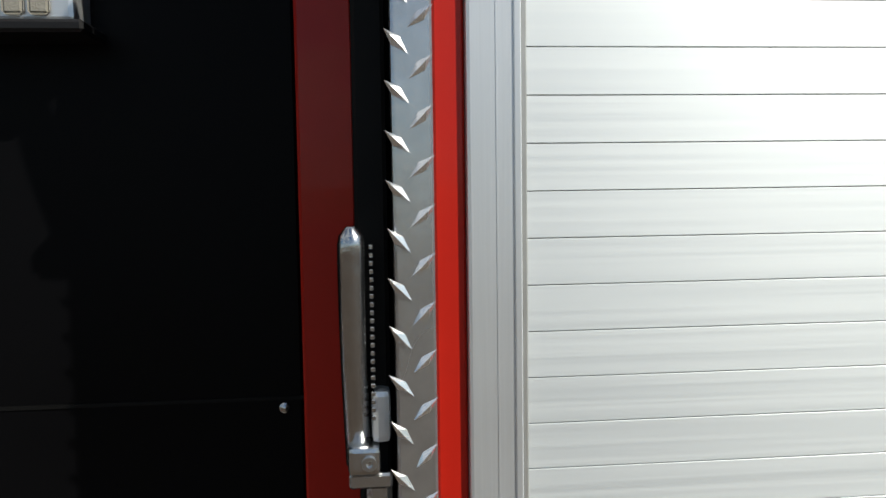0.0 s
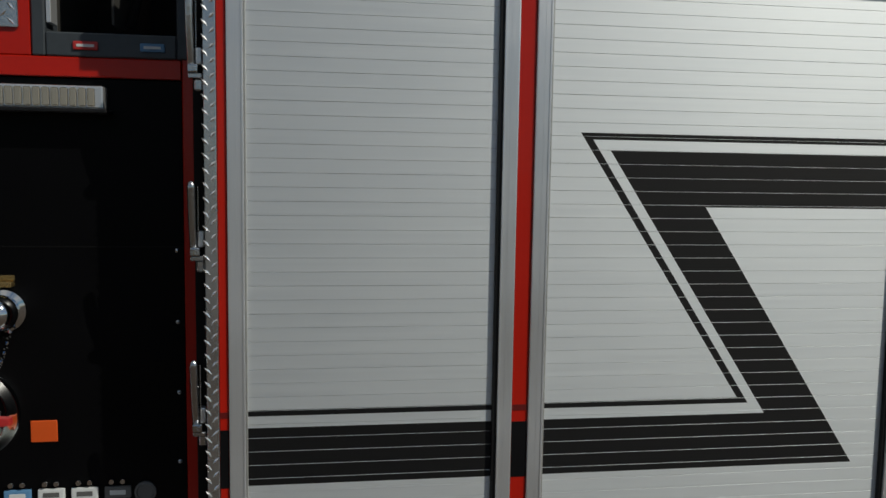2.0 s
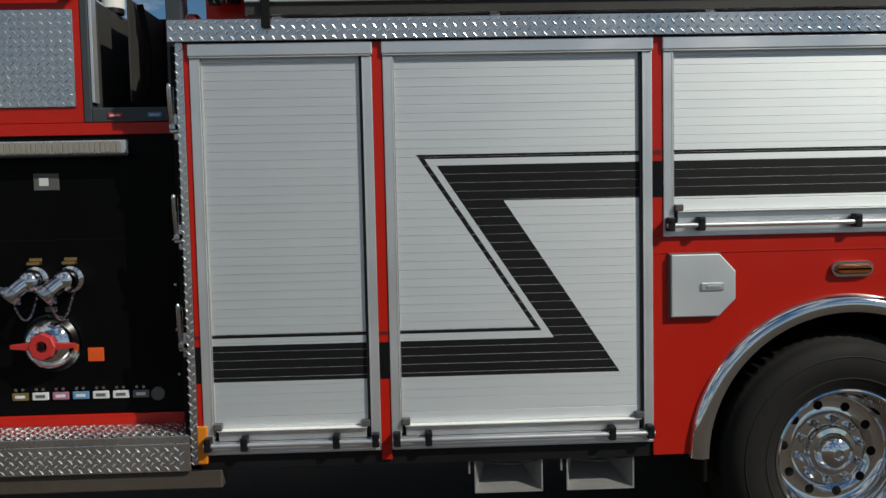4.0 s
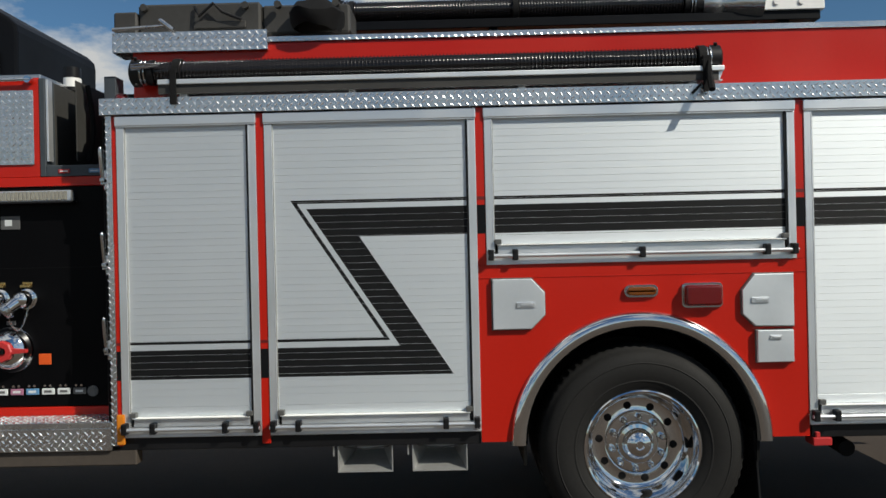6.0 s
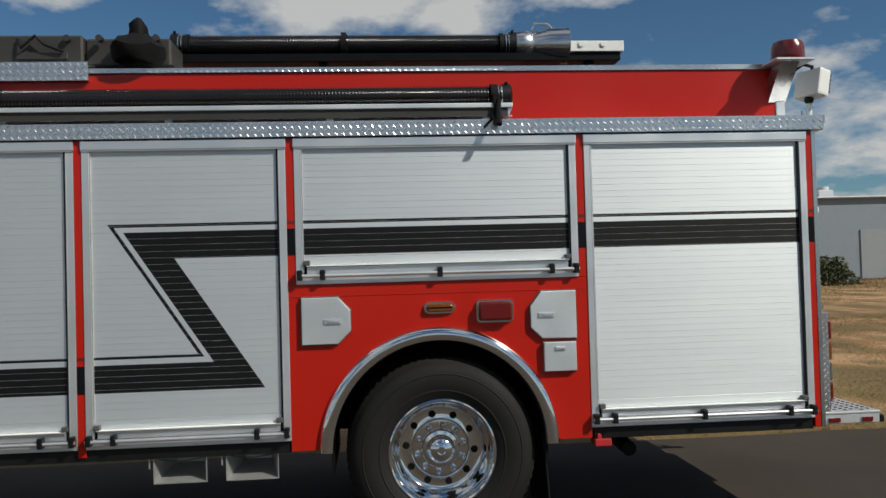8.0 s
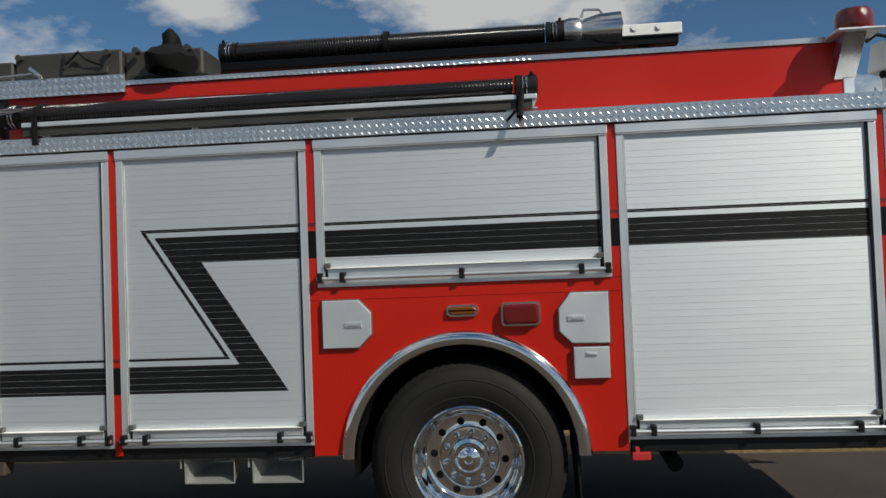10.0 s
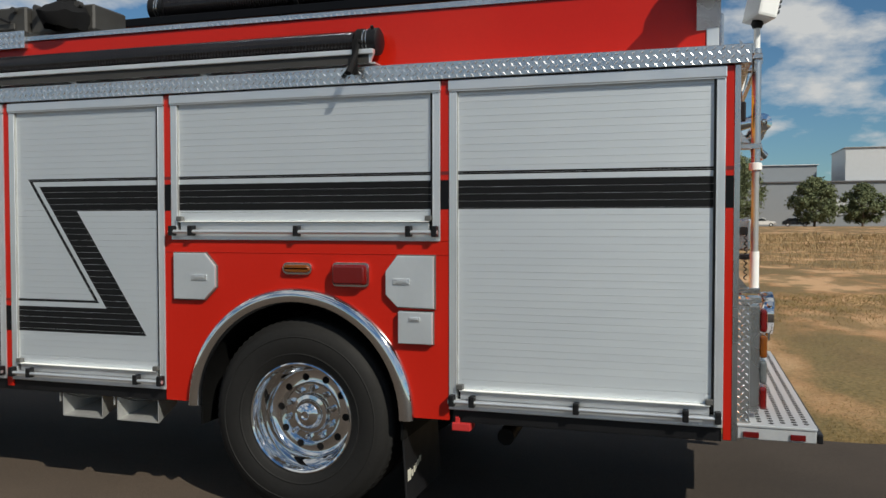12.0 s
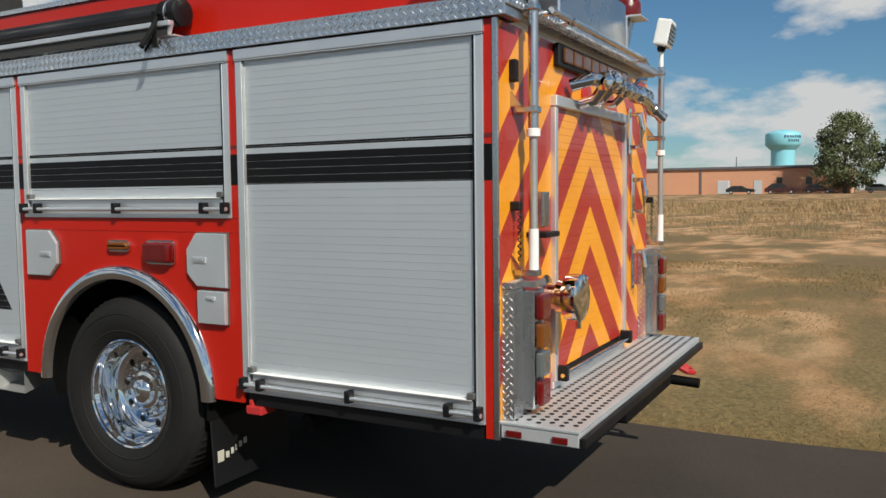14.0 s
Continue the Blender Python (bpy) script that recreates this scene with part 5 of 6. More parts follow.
            part("lens", bm, m, tower, lab)
        tread_part("lamp_tower_top", [(TAIL - 0.001, TAIL + 0.060, ya - 0.002, yb + 0.002, 1.172, 1.200), (TAIL - 0.001, TAIL + 0.112, yb + 0.0025, yb + 0.124, 1.172, 1.200)], [((TAIL + 0.002, ya, 1.2002), (1, 0, 0), (0, 1, 0), 0.056, 0.22, 0.018, 0.0105, 0.002), ((TAIL + 0.002, ya - 0.0025, 1.173), (1, 0, 0), (0, 0, 1), 0.056, 0.027, 0.018, 0.0105, 0.002)])

    # telescoping lamp poles
    for y, top, tilt in ((0.19, 2.50, 0.0), (2.43, 2.50, 0.5)):
        lamp = thing("pole_lamp", (TAIL + 0.08, y, 1.22), "telescoping pole with a white floodlight on the tail", "floodlight", "pole lamps")
        bm = bmesh.new()
        rod(bm, (TAIL + 0.08, y, 1.24), (TAIL + 0.08, y, 1.42), 0.022, 16)
        part("sleeve", bm, WHITEPLASTIC, lamp, "white sleeve")
        bm = bmesh.new()
        rod(bm, (TAIL + 0.08, y, 1.42), (TAIL + 0.08, y, 1.82), 0.0175, 16)
        part("lower_tube", bm, GALV, lamp, "pale grey lower tube")
        bm = bmesh.new()
        rod(bm, (TAIL + 0.08, y, 1.845), (TAIL + 0.08, y, 2.40), 0.022, 16)
        part("upper_tube", bm, STAINLESS, lamp, "satin metal upper tube")
        bm = bmesh.new()
        lathe(bm, [(0.018, 0), (0.030, 0.004), (0.030, 0.036), (0.018, 0.04)], (TAIL + 0.08, y, 1.812), (0, 0, 1), 20)
        part("collar", bm, WHITEPLASTIC, lamp, "white collar")
        for z in (1.23, 1.93, 2.36):
            bm = bmesh.new()
            box(bm, TAIL - 0.004, TAIL + 0.105, y - 0.032, y + 0.032, z - 0.014, z + 0.014, 0.004)
            prism(bm, [(TAIL - 0.002, z + 0.014), (TAIL + 0.05, z + 0.014), (TAIL - 0.002, z + 0.08)], y - 0.06, y - 0.052)
            part("clamp", bm, CASTCHROME, lamp, "cast pole clamp")
        bm = bmesh.new()
        rod(bm, (TAIL + 0.08, y, 2.40), (TAIL + 0.08, y, top), 0.015, 12)
        part("spigot", bm, WHITEPLASTIC, lamp)
        bm = bmesh.new()
        lathe(bm, [(0.001, -0.03), (0.022, -0.02), (0.03, 0), (0.022, 0.02), (0.001, 0.03)], (TAIL + 0.08, y, top + 0.02), (0, 0, 1), 12)
        part("swivel", bm, BLACKPLASTIC, lamp, "black swivel")
        m = pose(TAIL + 0.10, y, top + 0.115, 0, 12, 20 if y < 1 else 4)
        bm = bmesh.new()
        box(bm, -0.045, 0.05, -0.095, 0.095, -0.085, 0.085, 0.014, 2)
        bm.transform(m)
        part("housing", bm, WHITEPLASTIC, lamp, "white lamp housing")
        bm = bmesh.new()
        for k in range(5):
            box(bm, 0.0505, 0.058, -0.095, 0.095, -0.06 + k * 0.025, -0.042 + k * 0.025, 0.003)
        bm.transform(m)
        part("lens", bm, CLEARLENS, lamp, "ribbed lamp lens")
        bm = bmesh.new()
        pts = [(TAIL + 0.035 + 0.007 * math.cos(k * 1.1), y - 0.05 + 0.007 * math.sin(k * 1.1), 1.50 - k * 0.0048) for k in range(46)]
        pipe(bm, pts, 0.003, 5)
        box(bm, TAIL - 0.004, TAIL + 0.045, y - 0.07, y - 0.035, 1.50, 1.54, 0.006)
        part("coiled_cord", bm, BLACKPLASTIC, lamp, "black coiled cord")

    # big outlet, small pipes, deck gun
    bm = bmesh.new()
    lathe(bm, [(0.10, 0), (0.10, 0.015), (0.065, 0.02), (0.062, 0.07), (0.078, 0.08), (0.078, 0.12)], (TAIL, 0.50, 1.09), (1, 0, 0), 28)
    o = part("outlet", bm, COPPERPIPE, TRUCK, "large polished outlet with a chrome cap")
    bm = bmesh.new()
    lathe(bm, [(0.078, 0.121), (0.105, 0.123), (0.11, 0.15), (0.11, 0.19), (0.09, 0.20), (0.04, 0.205), (0.001, 0.205)], (TAIL, 0.50, 1.09), (1, 0, 0), 28)
    for a in (0.6, 2.7, 4.8):
        rod(bm, (TAIL + 0.17, 0.50 + 0.10 * math.cos(a), 1.09 + 0.10 * math.sin(a)), (TAIL + 0.17, 0.50 + 0.145 * math.cos(a), 1.09 + 0.145 * math.sin(a)), 0.014, 8)
    part("cap", bm, CHROME, o, "chrome cap")
    bm = bmesh.new()
    pipe(bm, [(TAIL + 0.03, 0.80, 2.10), (TAIL + 0.12, 0.82, 2.13), (TAIL + 0.17, 1.0, 2.14), (TAIL + 0.16, 1.25, 2.11), (TAIL + 0.17, 1.45, 2.12), (TAIL + 0.18, 1.65, 2.10), (TAIL + 0.19, 1.80, 2.05)], [0.032, 0.034, 0.028, 0.030, 0.036, 0.034, 0.030], 16)
    lathe(bm, [(0.03, -0.02), (0.052, -0.015), (0.052, 0.02), (0.03, 0.03)], (TAIL + 0.17, 1.02, 2.14), (0, 1, 0), 20)
    for yy, rr in ((0.90, 0.046), (1.15, 0.042), (1.25, 0.048), (1.36, 0.042), (1.60, 0.05), (1.72, 0.044)):
        lathe(bm, [(0.02, -0.012), (rr, -0.009), (rr, 0.009), (0.02, 0.012)], (TAIL + 0.168, yy, 2.125), (0, 1, 0), 18)
    for yy in (1.08, 1.30):
        pipe(bm, [(TAIL + 0.005, yy, 2.06), (TAIL + 0.10, yy, 2.05), (TAIL + 0.15, yy, 2.10)], 0.022, 10)
    pipe(bm, [(TAIL + 0.16, 1.42, 2.14), (TAIL + 0.20, 1.43, 2.19), (TAIL + 0.22, 1.50, 2.20)], 0.012, 8)
    lathe(bm, [(0.03, -0.02), (0.05, -0.015), (0.05, 0.02), (0.03, 0.03)], (TAIL + 0.17, 1.50, 2.12), (0, 1, 0), 20)
    pipe(bm, [(TAIL, 0.95, 2.02), (TAIL + 0.1, 0.95, 2.04), (TAIL + 0.15, 0.95, 2.10)], 0.028, 12)
    g = part("deck_gun", bm, CHROME, TRUCK, "polished chrome outlet pipes across the tail")
    bm = bmesh.new()
    lathe(bm, [(0.034, 0), (0.042, 0.02), (0.028, 0.06), (0.036, 0.11), (0.02, 0.12)], (TAIL + 0.18, 1.76, 2.07), (0.55, 0.6, -0.6), 20)
    part("nozzle", bm, CASTCHROME, g, "cast nozzle")
    bm = bmesh.new()
    lathe(bm, [(0.075, 0), (0.075, 0.01), (0.02, 0.014), (0.001, 0.014)], (TAIL - 0.001, 1.12, 2.085), (1, 0, 0), 24)
    part("gauge", bm, TAGRED, g, "round red plate")
    for y, z in ((2.02, 1.55), (2.02, 1.10), (1.95, 1.95)):
        bm = bmesh.new()
        pipe(bm, [(TAIL, y, z + 0.10), (TAIL + 0.07, y, z + 0.10), (TAIL + 0.085, y, z), (TAIL + 0.07, y, z - 0.10), (TAIL, y, z - 0.10)], 0.018, 10)
        box(bm, TAIL - 0.002, TAIL + 0.012, y - 0.03, y + 0.03, z - 0.14, z + 0.14, 0.004)
        part("grab_handle", bm, CHROME, TRUCK, "chrome grab handle")
    bm = bmesh.new()
    box(bm, TAIL - 0.002, TAIL + 0.03, 0.115, 0.155, 2.045, 2.14, 0.008, 2)
    part("flasher", bm, BLACKPLASTIC, TRUCK, "black-rimmed flasher lamp")
    bm = bmesh.new()
    box(bm, TAIL - 0.002, TAIL + 0.07, 0.33, 0.41, 1.42, 1.58, 0.01, 2)
    part("work_lamp", bm, STAINLESS, TRUCK, "small steel work lamp")
    bm = bmesh.new()
    box(bm, TAIL - 0.002, TAIL + 0.10, 0.30, 0.46, 1.375, 1.40, 0.004)
    part("lamp_bracket", bm, BLACKPLASTIC, TRUCK, "black lamp bracket")

    # red beacons on brackets that lean out from the hose bed
    for y, out, inner in ((0.04, -1, 0.161), (2.34, 1, 2.241)):
        bm = bmesh.new()
        box(bm, 4.75, 4.99, y - 0.10, y + 0.10, 2.710, 2.724, 0.004)
        b = part("beacon", bm, ALU, TRUCK, "red beacon on an aluminium bracket")
        bm = bmesh.new()
        lathe(bm, [(0.092, 0), (0.098, 0.02), (0.096, 0.088), (0.084, 0.112), (0.045, 0.122), (0.001, 0.124)], (4.87, y, 2.7245), (0, 0, 1), 32)
        part("dome", bm, REDLENS, b, "red dome")
        # the sloping arm under the shelf
        bm = bmesh.new()
        quad = [(inner, 2.50), (inner, 2.64), (y - out * 0.05, 2.709), (y + out * 0.06, 2.709)]
        va = [bm.verts.new((4.80, p, z)) for p, z in quad]
        vb = [bm.verts.new((4.91, p, z)) for p, z in quad]
        bm.faces.new(va)
        bm.faces.new(list(reversed(vb)))
        for k in range(4):
            bm.faces.new((va[k], vb[k], vb[(k + 1) % 4], va[(k + 1) % 4]))
        part("bracket_arm", bm, STAINLESS, b, "sloping aluminium arm")
    bm = bmesh.new()
    pipe(bm, [(4.98, 0.17, 2.70), (5.03, 0.16, 2.735), (5.09, 0.16, 2.72), (5.10, 0.17, 2.66)], 0.012, 8)
    part("cord", bm, BLACKPLASTIC, TRUCK, "black cord loop")


tail()


# ---- far things ----
def tree(name, x, y, z, height, width, seed, label):
    rnd = random.Random(seed)
    t = thing(name, (x, y, z), label, "tree", "trees by the far buildings")
    bm = bmesh.new()
    trunk_h = height * 0.35
    pipe(bm, [(x, y, z - 0.1), (x + 0.05, y, z + trunk_h * 0.5), (x + rnd.uniform(-0.2, 0.2), y, z + trunk_h), (x, y, z + height * 0.8)], [height * 0.028, height * 0.022, height * 0.018, 0.03], 8)
    tips = []
    for k in range(14):
        a, f = k * 2.4 + rnd.uniform(-0.3, 0.3), rnd.uniform(0.12, 0.7)
        r = width * 0.42 * math.sin(math.pi * (0.2 + 0.75 * f))
        p0 = Vector((x, y, z + height * f * 0.85))
        p1 = p0 + Vector((math.cos(a) * r, math.sin(a) * r, height * 0.12))
        pipe(bm, [p0, (p0 + p1) / 2 + Vector((0, 0, 0.1)), p1], [height * 0.009, height * 0.006, 0.02], 5)
        tips.append(p1)
    part("trunk", bm, BARK, t, "brown trunk and limbs")
    verts, faces = [], []
    clumps = []
    for k in range(190):
        f = rnd.uniform(0.04, 1.0)
        prof = math.sin(math.pi * min(1.0, 0.16 + f * 0.80)) ** 0.75
        a = rnd.uniform(0, 2 * math.pi)
        r = width * 0.5 * prof * math.sqrt(rnd.uniform(0.15, 1.0)) * rnd.uniform(0.82, 1.08)
        clumps.append((Vector((x + r * math.cos(a), y + r * math.sin(a), z + height * (0.07 + 0.90 * f))), rnd.uniform(0.05, 0.115) * height))
    for c, s in clumps:
        for k in range(85):
            d = Vector((rnd.gauss(0, 0.45), rnd.gauss(0, 0.45), rnd.gauss(0, 0.36))) * s
            p = c + d
            u = Vector((rnd.uniform(-1, 1), rnd.uniform(-1, 1), rnd.uniform(-1, 1))).normalized()
            w = u.cross(Vector((rnd.uniform(-1, 1), rnd.uniform(-1, 1), 0.3))).normalized()
            g = rnd.uniform(0.11, 0.26)
            i = len(verts)
            verts += [p - u * g, p + w * g * 0.55, p + u * g, p - w * g * 0.55]
            faces.append((i, i + 1, i + 2, i + 3))
    ob = under(new("crown", raw("crown", [tuple(v) for v in verts], faces, LEAF)), t)
    tagged(ob, "uneven dull green crown")


for nm, x, y, z, h, w, s in (("tree", 0.6, 142, 1.0, 12.6, 11.2, 1), ("tree", 10.9, 143, 1.0, 12.4, 11.0, 2), ("tree", 25.0, 150, 1.0, 8.5, 8.0, 3), ("tree", 34.0, 158, 1.0, 7.5, 8.0, 5)):
    tree(nm, x, y, z, h, w, s, "leafy dull green tree standing in dry grass")


def bush(x, y, r, h, seed):
    rnd = random.Random(seed)
    t = thing("bush", (x, y, field_height(x, y)), "low green bush at the edge of the field", "bush")
    verts, faces = [], []
    for k in range(2600):
        a, f = rnd.uniform(0, 6.283), rnd.random()
        rr = r * math.sqrt(rnd.random()) * (1.1 - 0.6 * f)
        p = Vector((x + rr * math.cos(a), y + rr * math.sin(a) * 0.8, field_height(x, y) + h * f * rnd.uniform(0.6, 1.0)))
        u = Vector((rnd.uniform(-1, 1), rnd.uniform(-1, 1), rnd.uniform(-1, 1))).normalized()
        w = u.cross(Vector((0.2, rnd.uniform(-1, 1), 0.9))).normalized()
        g = rnd.uniform(0.06, 0.14)
        i = len(verts)
        verts += [tuple(p - u * g), tuple(p + w * g * 0.6), tuple(p + u * g), tuple(p - w * g * 0.6)]
        faces.append((i, i + 1, i + 2, i + 3))
    tagged(under(new("foliage", raw("foliage", verts, faces, BUSHLEAF)), t), "green foliage")
    bm = bmesh.new()
    for k in range(5):
        rod(bm, (x + 0.1 * k - 0.2, y, field_height(x, y) - 0.05), (x + 0.35 * k - 0.7, y, field_height(x, y) + h * 0.7), 0.03, 6, 0.01)
    part("stems", bm, BARK, t)


bush(28.1, 40, 1.9, 1.7, 7)


def building(name, x0, x1, y0, y1, z0, z1, wall, roof, label, windows=(), doors=(), eave=0.45):
    b = thing(name, ((x0 + x1) / 2, y0, z0), label, "building")
    bm = bmesh.new()
    box(bm, x0, x1, y0, y1, z0 - 0.5, z1)
    body = part("wall", bm, wall, b)
    bm = bmesh.new()
    box(bm, x0 - 0.3, x1 + 0.3, y0 - 0.35, y1 + 0.3, z1 + 0.001, z1 + eave, 0.05)
    part("roof", bm, roof, b, "low roof with a deep edge")
    for x, z, w, h in windows:
        bm = bmesh.new()
        box(bm, x - w / 2, x + w / 2, y0 - 0.05, y0 - 0.002, z, z + h)
        wdw = part("window", bm, WINDOWDARK, b, "dark window")
        bm = bmesh.new()
        box(bm, x - w / 2 - 0.08, x + w / 2 + 0.08, y0 - 0.12, y0 - 0.002, z - 0.1, z - 0.002)
        part("sill", bm, roof, wdw)
    for x, z, w, h, m in doors:
        bm = bmesh.new()
        box(bm, x - w / 2, x + w / 2, y0 - 0.08, y0 - 0.002, z, z + h)
        part("door", bm, m, b)
    return b


orange = building("block_building", -95, 1.0, 146, 175, 1.0, 5.3, BRICKWALL, ROOFDARK, "long low orange block building with a dark flat roof",
                  [(-9.6, 2.6, 0.9, 1.2), (-5.0, 2.6, 0.9, 1.2), (-40, 2.6, 1.2, 1.2), (-52, 2.6, 1.2, 1.2)], [(-13.0, 1.0, 1.3, 2.3, PALEWALL), (-35, 1.0, 3, 3, PALEWALL)])
bm = bmesh.new()
for x in (-22.5, -48, -66):
    box(bm, x - 0.12, x + 0.12, 145.8, 145.998, 1.0, 5.3)
part("downpipe", bm, ROOFDARK, orange, "dark downpipes")
bm = bmesh.new()
rod(bm, (-17.2, 150, 5.7), (-17.2, 150, 7.6), 0.08, 6)
part("flue", bm, ROOFDARK, orange)
shed = thing("utility_cabinet", (-18.2, 143.5, 1.0), "pale green utility cabinet before the block building", "cabinet")
bm = bmesh.new()
box(bm, -19.2, -17.3, 142.8, 144.2, 1.0, 3.3, 0.08)
part("cabinet_body", bm, PALEWALL, shed)

ware = building("warehouse", 14.0, 66, 172, 215, 1.0, 9.6, GREYWALL, ROOFDARK, "grey metal warehouse with a pale lower wall", [], [(46, 1.0, 10, 4.0, PALEWALL), (58, 1.0, 8, 4.0, PALEWALL)], 0.3)
bm = bmesh.new()
box(bm, 30.0, 66, 171.85, 171.998, 3.2, 6.2)
part("cladding", bm, PALEWALL, ware, "pale wall band")
building("warehouse_block", 33.5, 42.0, 173, 190, 9.9, 16.4, PALEWALL, PALEWALL, "tall white block on the warehouse roof", eave=0.1)
building("warehouse_hall", 13.0, 29.0, 178, 205, 9.9, 13.4, GREYWALL, PALEWALL, "grey upper hall of the warehouse", eave=0.2)
near_ware = building("storage_hall", 28.2, 75, 46, 70, 0.1, 5.35, HALLWALL, PALEWALL, "blue-grey metal storage hall with a pale roof edge", [], [(36, 0.1, 4, 3.2, GREYWALL)], 0.12)
bm = bmesh.new()
box(bm, 32.4, 33.5, 48, 49, 5.48, 6.1, 0.05)
rod(bm, (33.0, 48.5, 6.1), (33.0, 48.5, 6.35), 0.4, 12)
part("roof_vent", bm, PALEWALL, near_ware, "roof vent")


def water_tower(x, y, z):
    t = thing("water_tower", (x, y, z), "pale blue water tower with a wide tank and unreadable dark lettering", "water tower")
    bm = bmesh.new()
    lathe(bm, [(4.4, 0), (3.9, 3), (3.85, 14.2)], (x, y, z), (0, 0, 1), 40)
    part("pedestal", bm, TOWERBLUE, t, "fluted pale blue column")
    bm = bmesh.new()
    lathe(bm, [(3.85, 14.2), (5.3, 15.6), (5.75, 16.2), (5.75, 19.6), (5.4, 20.1), (3.2, 20.9), (0.01, 21.3)], (x, y, z), (0, 0, 1), 48)
    part("tank", bm, TOWERBLUE, t, "pale blue tank")
    bm = bmesh.new()
    for row, n, zz in ((0, 8, 18.2), (1, 5, 16.9)):
        for k in range(n):
            a = radians(-78 + (k + row * 1.5) * 9)
            m = Matrix.Translation((x + 5.78 * math.cos(a), y + 5.78 * math.sin(a), z + zz)) @ Matrix.Rotation(a, 4, "Z")
            b2 = bmesh.new()
            box(b2, -0.02, 0.04, -0.30, 0.30, 0.0, 0.85)
            b2.transform(m)
            me = bpy.data.meshes.new("tmp")
            b2.to_mesh(me)
            b2.free()
            bm.from_mesh(me)
            bpy.data.meshes.remove(me)
    part("lettering", bm, TOWERTEXT, t, "dark lettering bars")["kind"] = "stuff"


water_tower(-25.2, 300, 1.0)


def car(x, y, z, length, height, paint, label, heading=0.0):
    """A parked car: shaped body, glass house, wheels."""
    c = thing("parked_car", (x, y, z), label, "car", "cars by the block building")
    L = length / 2
    side = [(-L, 0.35), (L, 0.35), (L, 0.75), (L * 0.93, 0.88), (L * 0.45, 0.95), (L * 0.12, height), (-L * 0.55, height), (-L * 0.88, 0.98), (-L, 0.88)]
    bm = bmesh.new()
    prism(bm, [(x + px, z + pz) for px, pz in side], y - 0.85, y + 0.85, 0.05)
    part("body", bm, paint, c)
    bm = bmesh.new()
    prism(bm, [(x + L * 0.36, z + 0.98), (x + L * 0.10, z + height - 0.08), (x - L * 0.52, z + height - 0.08), (x - L * 0.76, z + 0.98)], y - 0.862, y - 0.853)
    part("window", bm, WINDOWDARK, c, "dark side windows")
    for dx in (-L * 0.62, L * 0.62):
        bm = bmesh.new()
        rod(bm, (x + dx, y - 0.88, z + 0.32), (x + dx, y - 0.66, z + 0.32), 0.32, 20)
        w = part("wheel", bm, RUBBER, c, "black tyre")
        bm = bmesh.new()
        rod(bm, (x + dx, y - 0.895, z + 0.32), (x + dx, y - 0.881, z + 0.32), 0.18, 16)
        part("rim", bm, ALU, w)


CZ = 0.98
car(-15.0, 140.5, CZ, 4.5, 1.40, CARDARK, "dark parked saloon car")
car(-8.7, 140.5, CZ, 5.0, 1.72, CARMAROON, "dark maroon parked van")
car(-3.2, 141.0, CZ, 4.5, 1.5, CARMAROON, "dark red parked hatchback")
car(-33.0, 141.0, CZ, 4.5, 1.45, CARDARK, "dark parked car with a low roof")
car(5.5, 148.0, CZ, 4.5, 1.5, CARWHITE, "white parked car beyond the trees")
car(16.5, 150.0, CZ, 4.6, 1.5, CARWHITE, "white parked car beyond the trees")
car(22.0, 150.0, CZ, 4.4, 1.45, CARDARK, "dark parked car beyond the trees")


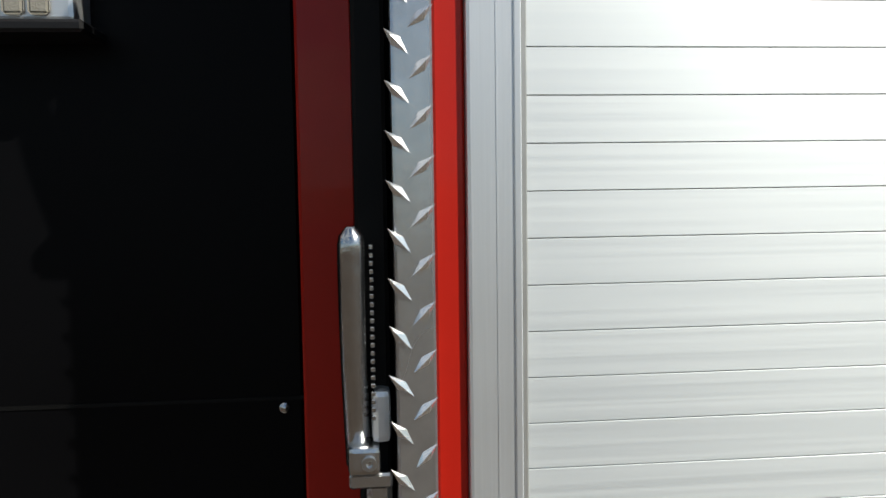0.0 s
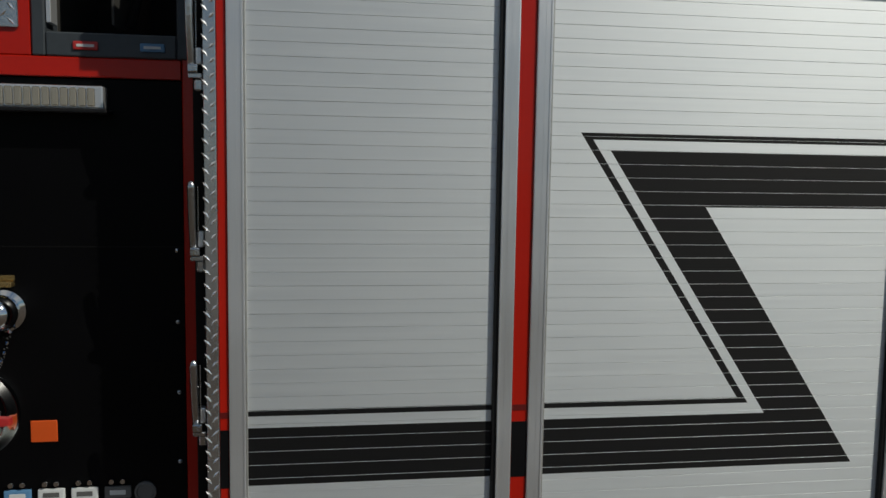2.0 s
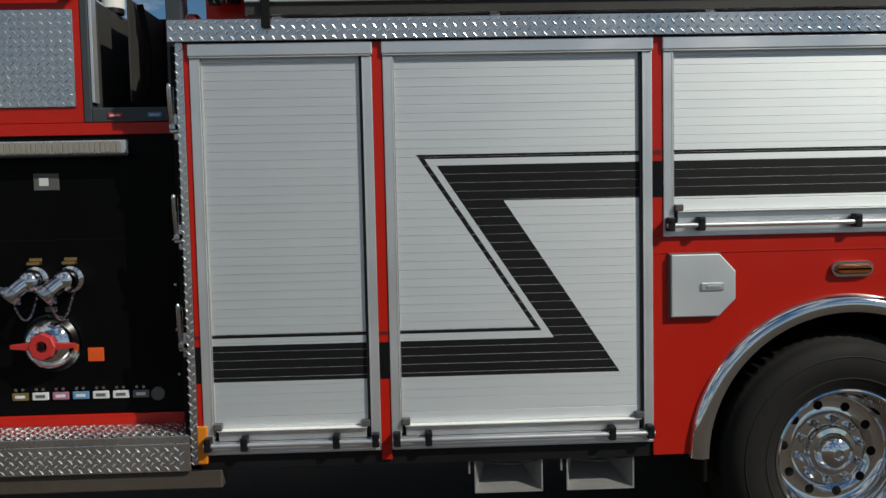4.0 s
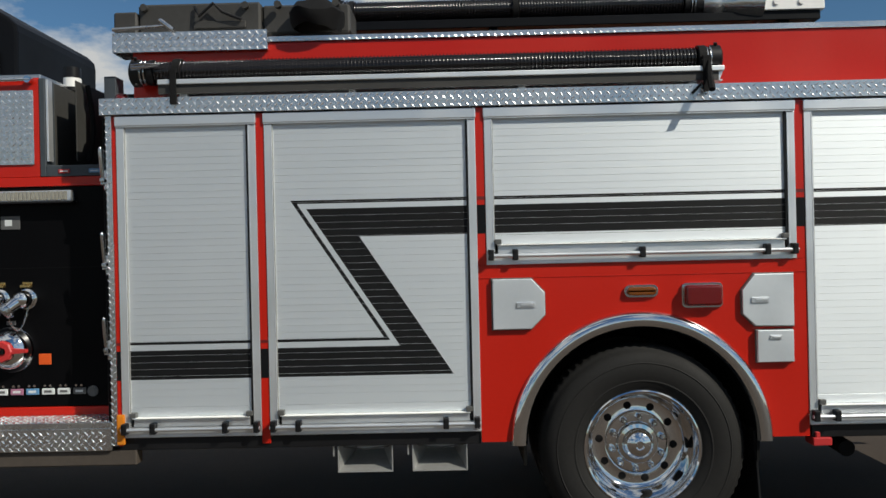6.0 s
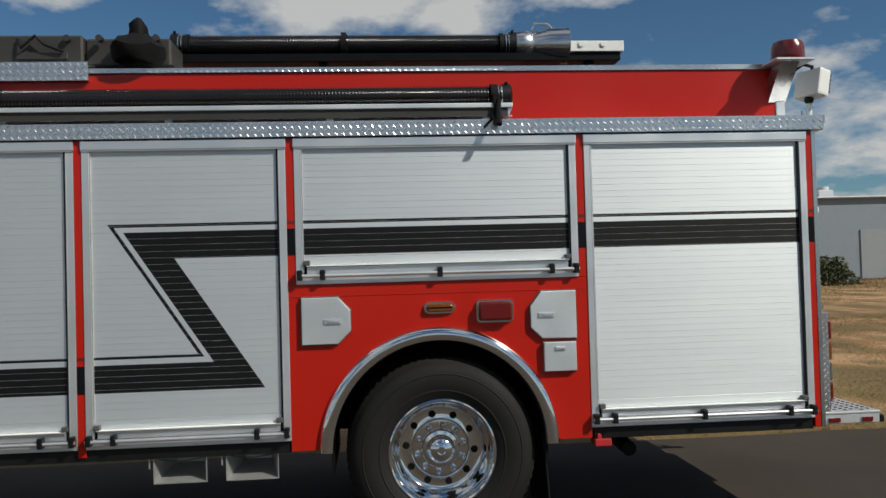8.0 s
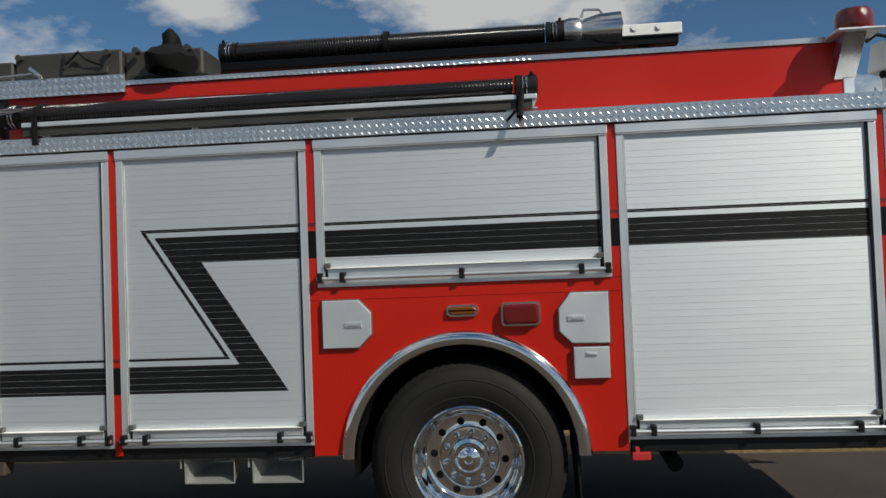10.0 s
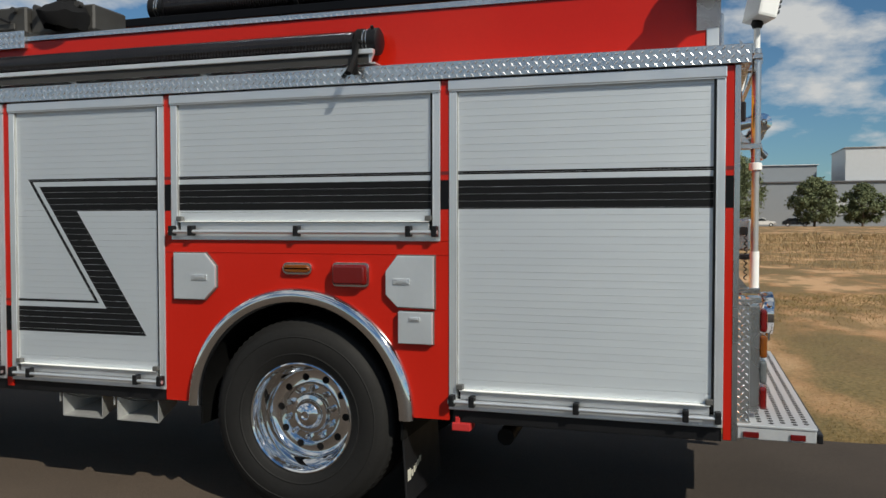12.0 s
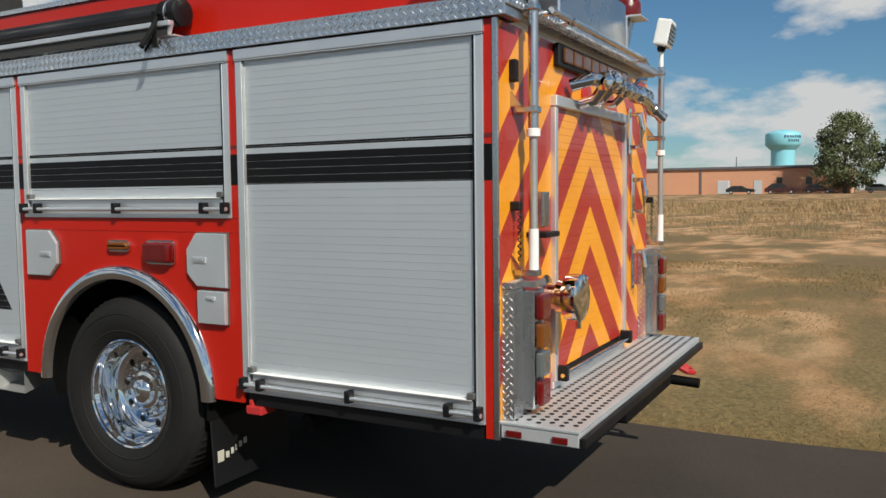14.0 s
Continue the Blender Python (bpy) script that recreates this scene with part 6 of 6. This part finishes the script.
def blades(name, count, area, size, material, seed, label, bend=0.6, density=None):
    """Loose grass: thin bent triangles over an area of the field."""
    rng = np.random.RandomState(seed)
    x0, x1, y0, y1 = area
    f = rng.rand(count) ** (1.6 if size > 0.08 else 2.8)
    y = y0 + (y1 - y0) * f
    x = x0 + (x1 - x0) * rng.rand(count)
    keep = np.sin(x * 0.7 + 1.3 * np.sin(y * 0.55)) + np.sin(x * 0.23 - y * 0.4) > rng.rand(count) * 2.6 - 2.2
    if size > 0.08:
        keep &= y > y0 + 3.5 + 2.5 * np.sin(x * 0.31) + 1.6 * np.sin(x * 0.83 + 1.0) + rng.randn(count) * 0.8
    x, y, f = x[keep], y[keep], f[keep]
    n = len(x)
    h = size * (0.5 + rng.rand(n)) * (1 + 1.2 * f) * (1 + 0.45 * np.sin(x * 0.9 + 2 * np.sin(y * 0.6)))
    w = 0.0040 * (1 + (6.0 if size > 0.08 else 2.0) * f) * (size / 0.05) ** 0.5
    a = rng.rand(n) * 6.283
    lean = bend * h * rng.rand(n)
    b = rng.rand(n) * 6.283
    z = np.array([field_height(0, yy) for yy in y]) - 0.035
    v = np.empty((n, 3, 3))
    v[:, 0] = np.stack([x - w * np.cos(a), y - w * np.sin(a), z], 1)
    v[:, 1] = np.stack([x + w * np.cos(a), y + w * np.sin(a), z], 1)
    v[:, 2] = np.stack([x + lean * np.cos(b), y + lean * np.sin(b), z + h], 1)
    me = bpy.data.meshes.new(name)
    me.vertices.add(n * 3)
    me.vertices.foreach_set("co", v.reshape(-1))
    me.loops.add(n * 3)
    me.loops.foreach_set("vertex_index", np.arange(n * 3, dtype=np.int32))
    me.polygons.add(n)
    me.polygons.foreach_set("loop_start", np.arange(0, n * 3, 3, dtype=np.int32))
    me.update(calc_edges=True)
    me.materials.append(material)
    tagged(new(name, me), label, "grass", kind="stuff")


blades("edge_grass", 240000, (1.5, 20, 2.60, 17.0), 0.019, EDGEGRASS, 11, "dull green and straw grass along the pavement edge", 3.6)
blades("mown_grass", 40000, (-6, 26, 4.5, 30), 0.014, MOWN, 12, "short dry mown grass", 4.0)
blades("tall_grass", 110000, (-25, 48, 23, 80), 0.12, TALL, 13, "tall tan dry grass", 0.9)
